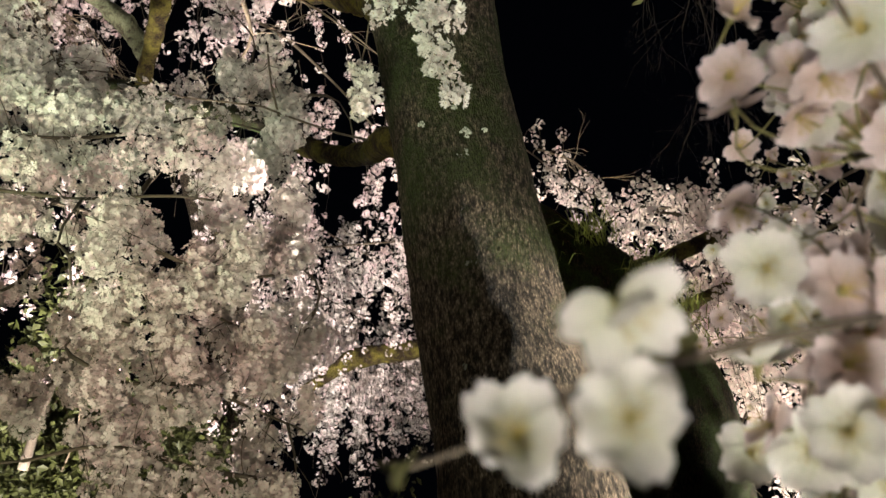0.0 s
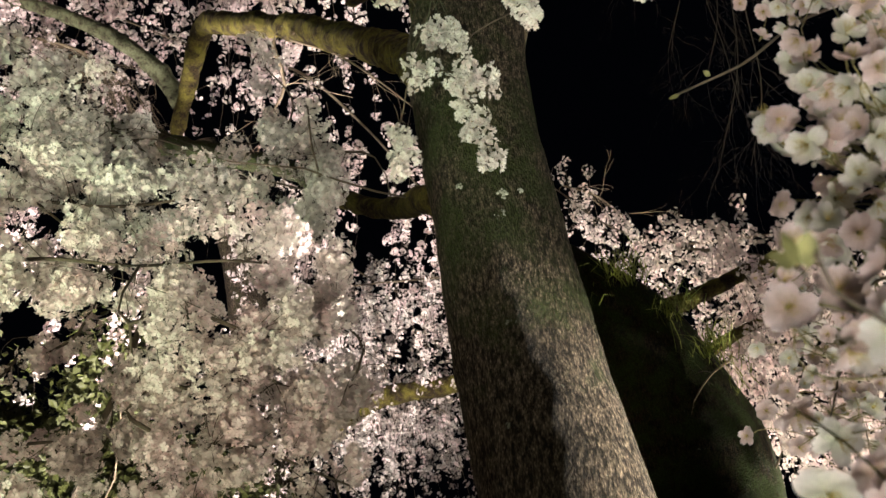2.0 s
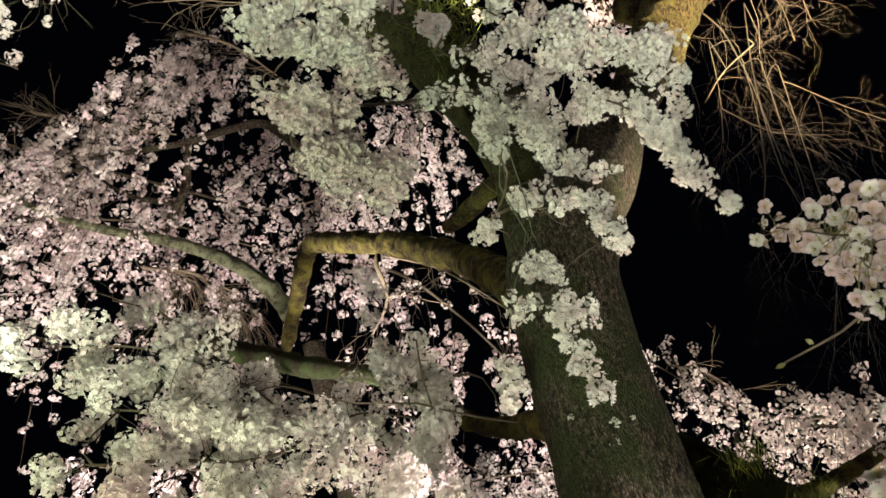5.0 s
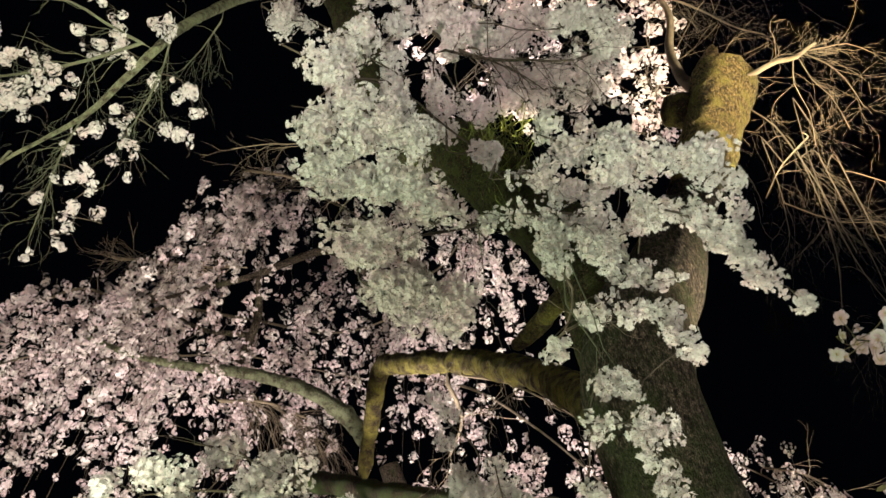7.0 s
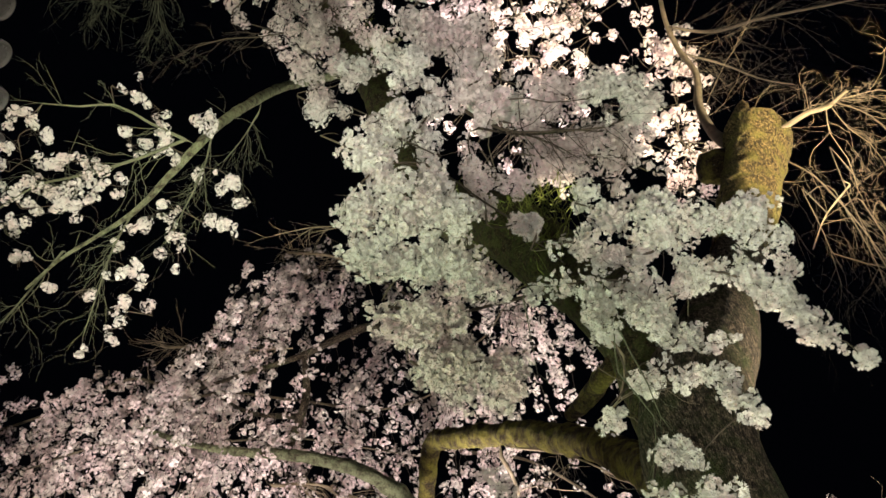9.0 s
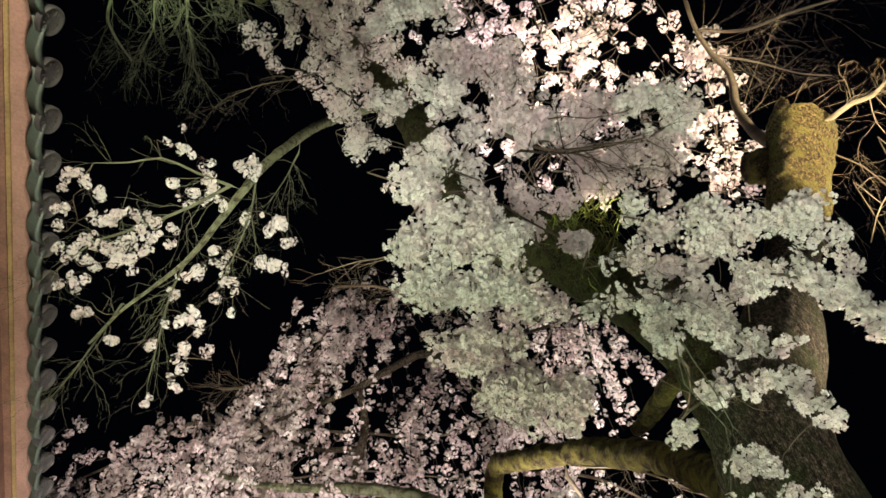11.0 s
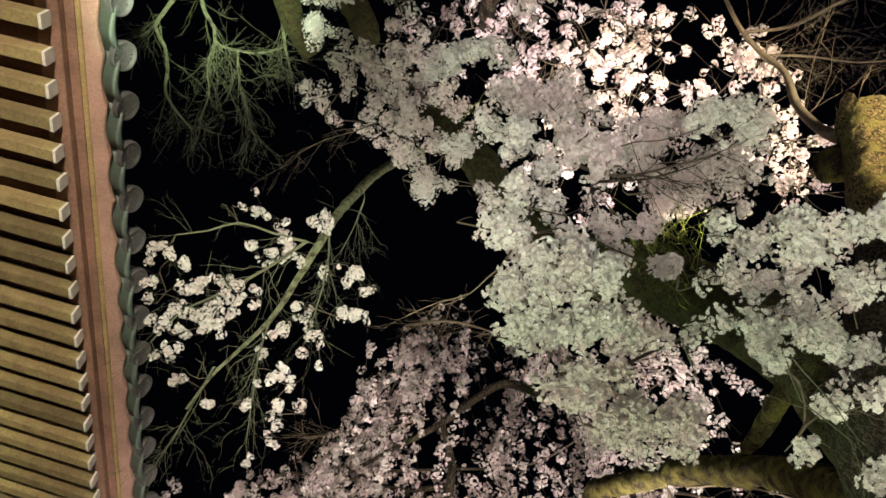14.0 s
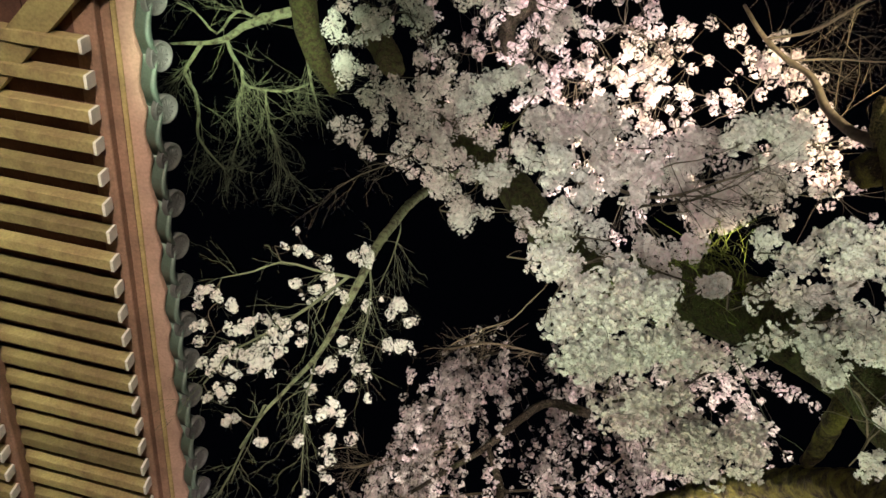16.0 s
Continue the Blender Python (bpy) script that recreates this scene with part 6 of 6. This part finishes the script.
part("scalloped_board", g, PINK_WOOD, eave, "scalloped pinkish wooden board under the tiles", smooth=False)

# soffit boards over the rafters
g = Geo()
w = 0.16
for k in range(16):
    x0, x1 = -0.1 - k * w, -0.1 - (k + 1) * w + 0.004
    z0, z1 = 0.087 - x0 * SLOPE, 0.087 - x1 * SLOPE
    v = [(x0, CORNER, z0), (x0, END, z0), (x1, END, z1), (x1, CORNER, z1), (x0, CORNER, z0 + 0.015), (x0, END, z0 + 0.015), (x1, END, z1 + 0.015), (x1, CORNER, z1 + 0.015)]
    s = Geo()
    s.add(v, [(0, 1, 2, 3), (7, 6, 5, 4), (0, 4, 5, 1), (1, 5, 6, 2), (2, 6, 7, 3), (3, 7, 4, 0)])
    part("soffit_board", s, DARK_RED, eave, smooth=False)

# hip rafter at the corner
hip = Geo()
d = np.array((0.707, -0.707, 0))
s = np.array((0.707, 0.707, 0))
a = np.array((0.22, CORNER + 0.02, -0.05))
b = a - d * 3.2 + (0, 0, 3.2 * 0.707 * SLOPE)
hip.add([a - s * 0.08, a + s * 0.08, a + s * 0.08 + (0, 0, 0.16), a - s * 0.08 + (0, 0, 0.16), b - s * 0.08, b + s * 0.08, b + s * 0.08 + (0, 0, 0.16), b - s * 0.08 + (0, 0, 0.16)],
        [(0, 3, 2, 1), (4, 5, 6, 7), (0, 1, 5, 4), (1, 2, 6, 5), (2, 3, 7, 6), (3, 0, 4, 7)])
part("hip_rafter", hip, WOOD, eave, "heavy tan hip rafter at the corner", smooth=False)


def tile_end_mesh(radius=0.084, petals=12):
    """A round eave tile's face: raised rim, sunk field, a ring of long petals and a hub."""
    g = Geo()
    seg = 36
    a = np.arange(seg) * 2 * np.pi / seg
    rings = [(radius, -0.03), (radius, 0.0), (radius * 0.97, 0.006), (radius * 0.86, 0.006), (radius * 0.83, -0.004), (0.012, -0.004)]
    v = np.array([[(x, r * math.cos(t), r * math.sin(t)) for t in a] for r, x in rings]).reshape(-1, 3)
    v = np.vstack([v, (-0.004, 0, 0)])
    i, j = np.meshgrid(np.arange(len(rings) - 1), np.arange(seg), indexing="ij")
    q = np.stack([i * seg + j, i * seg + (j + 1) % seg, (i + 1) * seg + (j + 1) % seg, (i + 1) * seg + j], -1).reshape(-1, 4)
    k = (len(rings) - 1) * seg
    cap = [(k + j, k + (j + 1) % seg, len(v) - 1, len(v) - 1) for j in range(seg)]
    g.add(v, np.vstack([q, cap]))
    for p in range(petals):
        t = p * 2 * math.pi / petals
        c, s = math.cos(t), math.sin(t)
        shape = [(0.018, 0.0, -0.004), (0.04, -0.0055, -0.004), (0.057, -0.006, -0.004), (0.061, 0.0, -0.004), (0.057, 0.006, -0.004), (0.04, 0.0055, -0.004), (0.046, 0.0, 0.004)]
        g.add([(h, r * c - w * s, r * s + w * c) for r, w, h in shape], [(i, (i + 1) % 6, 6, 6) for i in range(6)])
    return g.mesh("tile_end", [TILE], True)


def round_tile_mesh(length=3.2, radius=0.076, rise=0.42):
    g = Geo()
    a = np.linspace(0, np.pi, 9)
    v = [(-u * length, radius * math.cos(t), radius * math.sin(t) * 1.0 + u * length * rise) for u in np.linspace(0, 1, 11) for t in a]
    i, j = np.meshgrid(np.arange(10), np.arange(8), indexing="ij")
    g.add(v, np.stack([i * 9 + j, (i + 1) * 9 + j, (i + 1) * 9 + j + 1, i * 9 + j + 1], -1))
    return g.mesh("round_tile", [TILE], True)


def pan_tile_mesh(width=0.296, rise=0.42, length=3.2):
    """The sagging tile between two round ones, with its hanging crescent lip."""
    g = Geo()
    n = 13
    y = np.linspace(-width / 2, width / 2, n)
    top = -0.07 * np.cos(y / width * np.pi)
    lip = top - 0.05 * np.cos(y / width * np.pi) - 0.004
    rows = [(-length, top + length * rise), (-0.03, top + 0.02), (0.0, top), (0.004, top - 0.004), (0.004, lip), (-0.016, lip), (-0.02, top - 0.016), (-length, top - 0.016 + length * rise)]
    v = np.array([[(x, yy, zz) for yy, zz in zip(y, z)] for x, z in rows]).reshape(-1, 3)
    i, j = np.meshgrid(np.arange(len(rows) - 1), np.arange(n - 1), indexing="ij")
    g.add(v, np.stack([i * n + j, i * n + j + 1, (i + 1) * n + j + 1, (i + 1) * n + j], -1))
    return g.mesh("pan_tile", [GREEN_TILE], True)


ends, rounds, pans = tile_end_mesh(), round_tile_mesh(), pan_tile_mesh()
for k in range(-6, 38):
    y = -0.041 + k * TP
    for name, mesh, x, z in (("tile_end", ends, 0.252, 0.264), ("round_tile", rounds, 0.237, 0.268)):
        ob = new(name, mesh)
        ob.parent, ob.matrix_local = eave, pose(x, y + rng.normal() * 0.003, z, 0, (24 if name == "tile_end" else 0) + rng.normal() * 2, rng.normal() * 2)
    ob = new("pan_tile", pans)
    ob.parent, ob.matrix_local = eave, pose(0.236, y + TP / 2, 0.268 + rng.normal() * 0.002)

# roof body, wall and posts below
g = Geo()
v = [(0.1, CORNER, 0.226), (0.1, END, 0.226), (-6.0, END, 2.8), (-6.0, CORNER + 6.1, 2.8), (0.1, CORNER, 0.24), (0.1, END, 0.24), (-6.0, END, 2.83), (-6.0, CORNER + 6.1, 2.83)]
g.add(v, [(0, 1, 2, 3), (7, 6, 5, 4), (0, 4, 5, 1), (1, 5, 6, 2), (2, 6, 7, 3), (3, 7, 4, 0)])
part("roof_deck", g, RED, eave, smooth=False)
g = Geo()
v = [(0.1, CORNER, 0.226), (-6.0, CORNER + 6.1, 2.8), (-9.0, CORNER + 6.1, 2.8), (-9.0, CORNER, 0.226), (0.1, CORNER, 0.24), (-6.0, CORNER + 6.1, 2.83), (-9.0, CORNER + 6.1, 2.83), (-9.0, CORNER, 0.24)]
g.add(v, [(0, 1, 2, 3), (7, 6, 5, 4), (0, 4, 5, 1), (1, 5, 6, 2), (2, 6, 7, 3), (3, 7, 4, 0)])
part("side_roof", g, TILE, eave, smooth=False)
temple = tagged(new("wall_temple"), "plastered timber temple wall under the eave", "wall", kind="structure")
temple.matrix_world = pose(-2.905, -0.453, 0, 0, 0, 47.98)
g = Geo()
box(g, (-2.45, CORNER + 2.4, -0.1), (-2.3, END, 6.25))
part("panel", g, PLASTER, temple, smooth=False)
g = Geo()
box(g, (-9.0, CORNER + 2.25, -0.1), (-2.3, CORNER + 2.4, 6.2))
part("panel", g, PLASTER, temple, smooth=False)
for k in range(6):
    g = Geo()
    tube(g, [(-2.3, CORNER + 2.33 + k * 2.2, -0.1), (-2.3, CORNER + 2.33 + k * 2.2, 6.1)], [0.15, 0.14], 16)
    part("post", g, RED, temple)
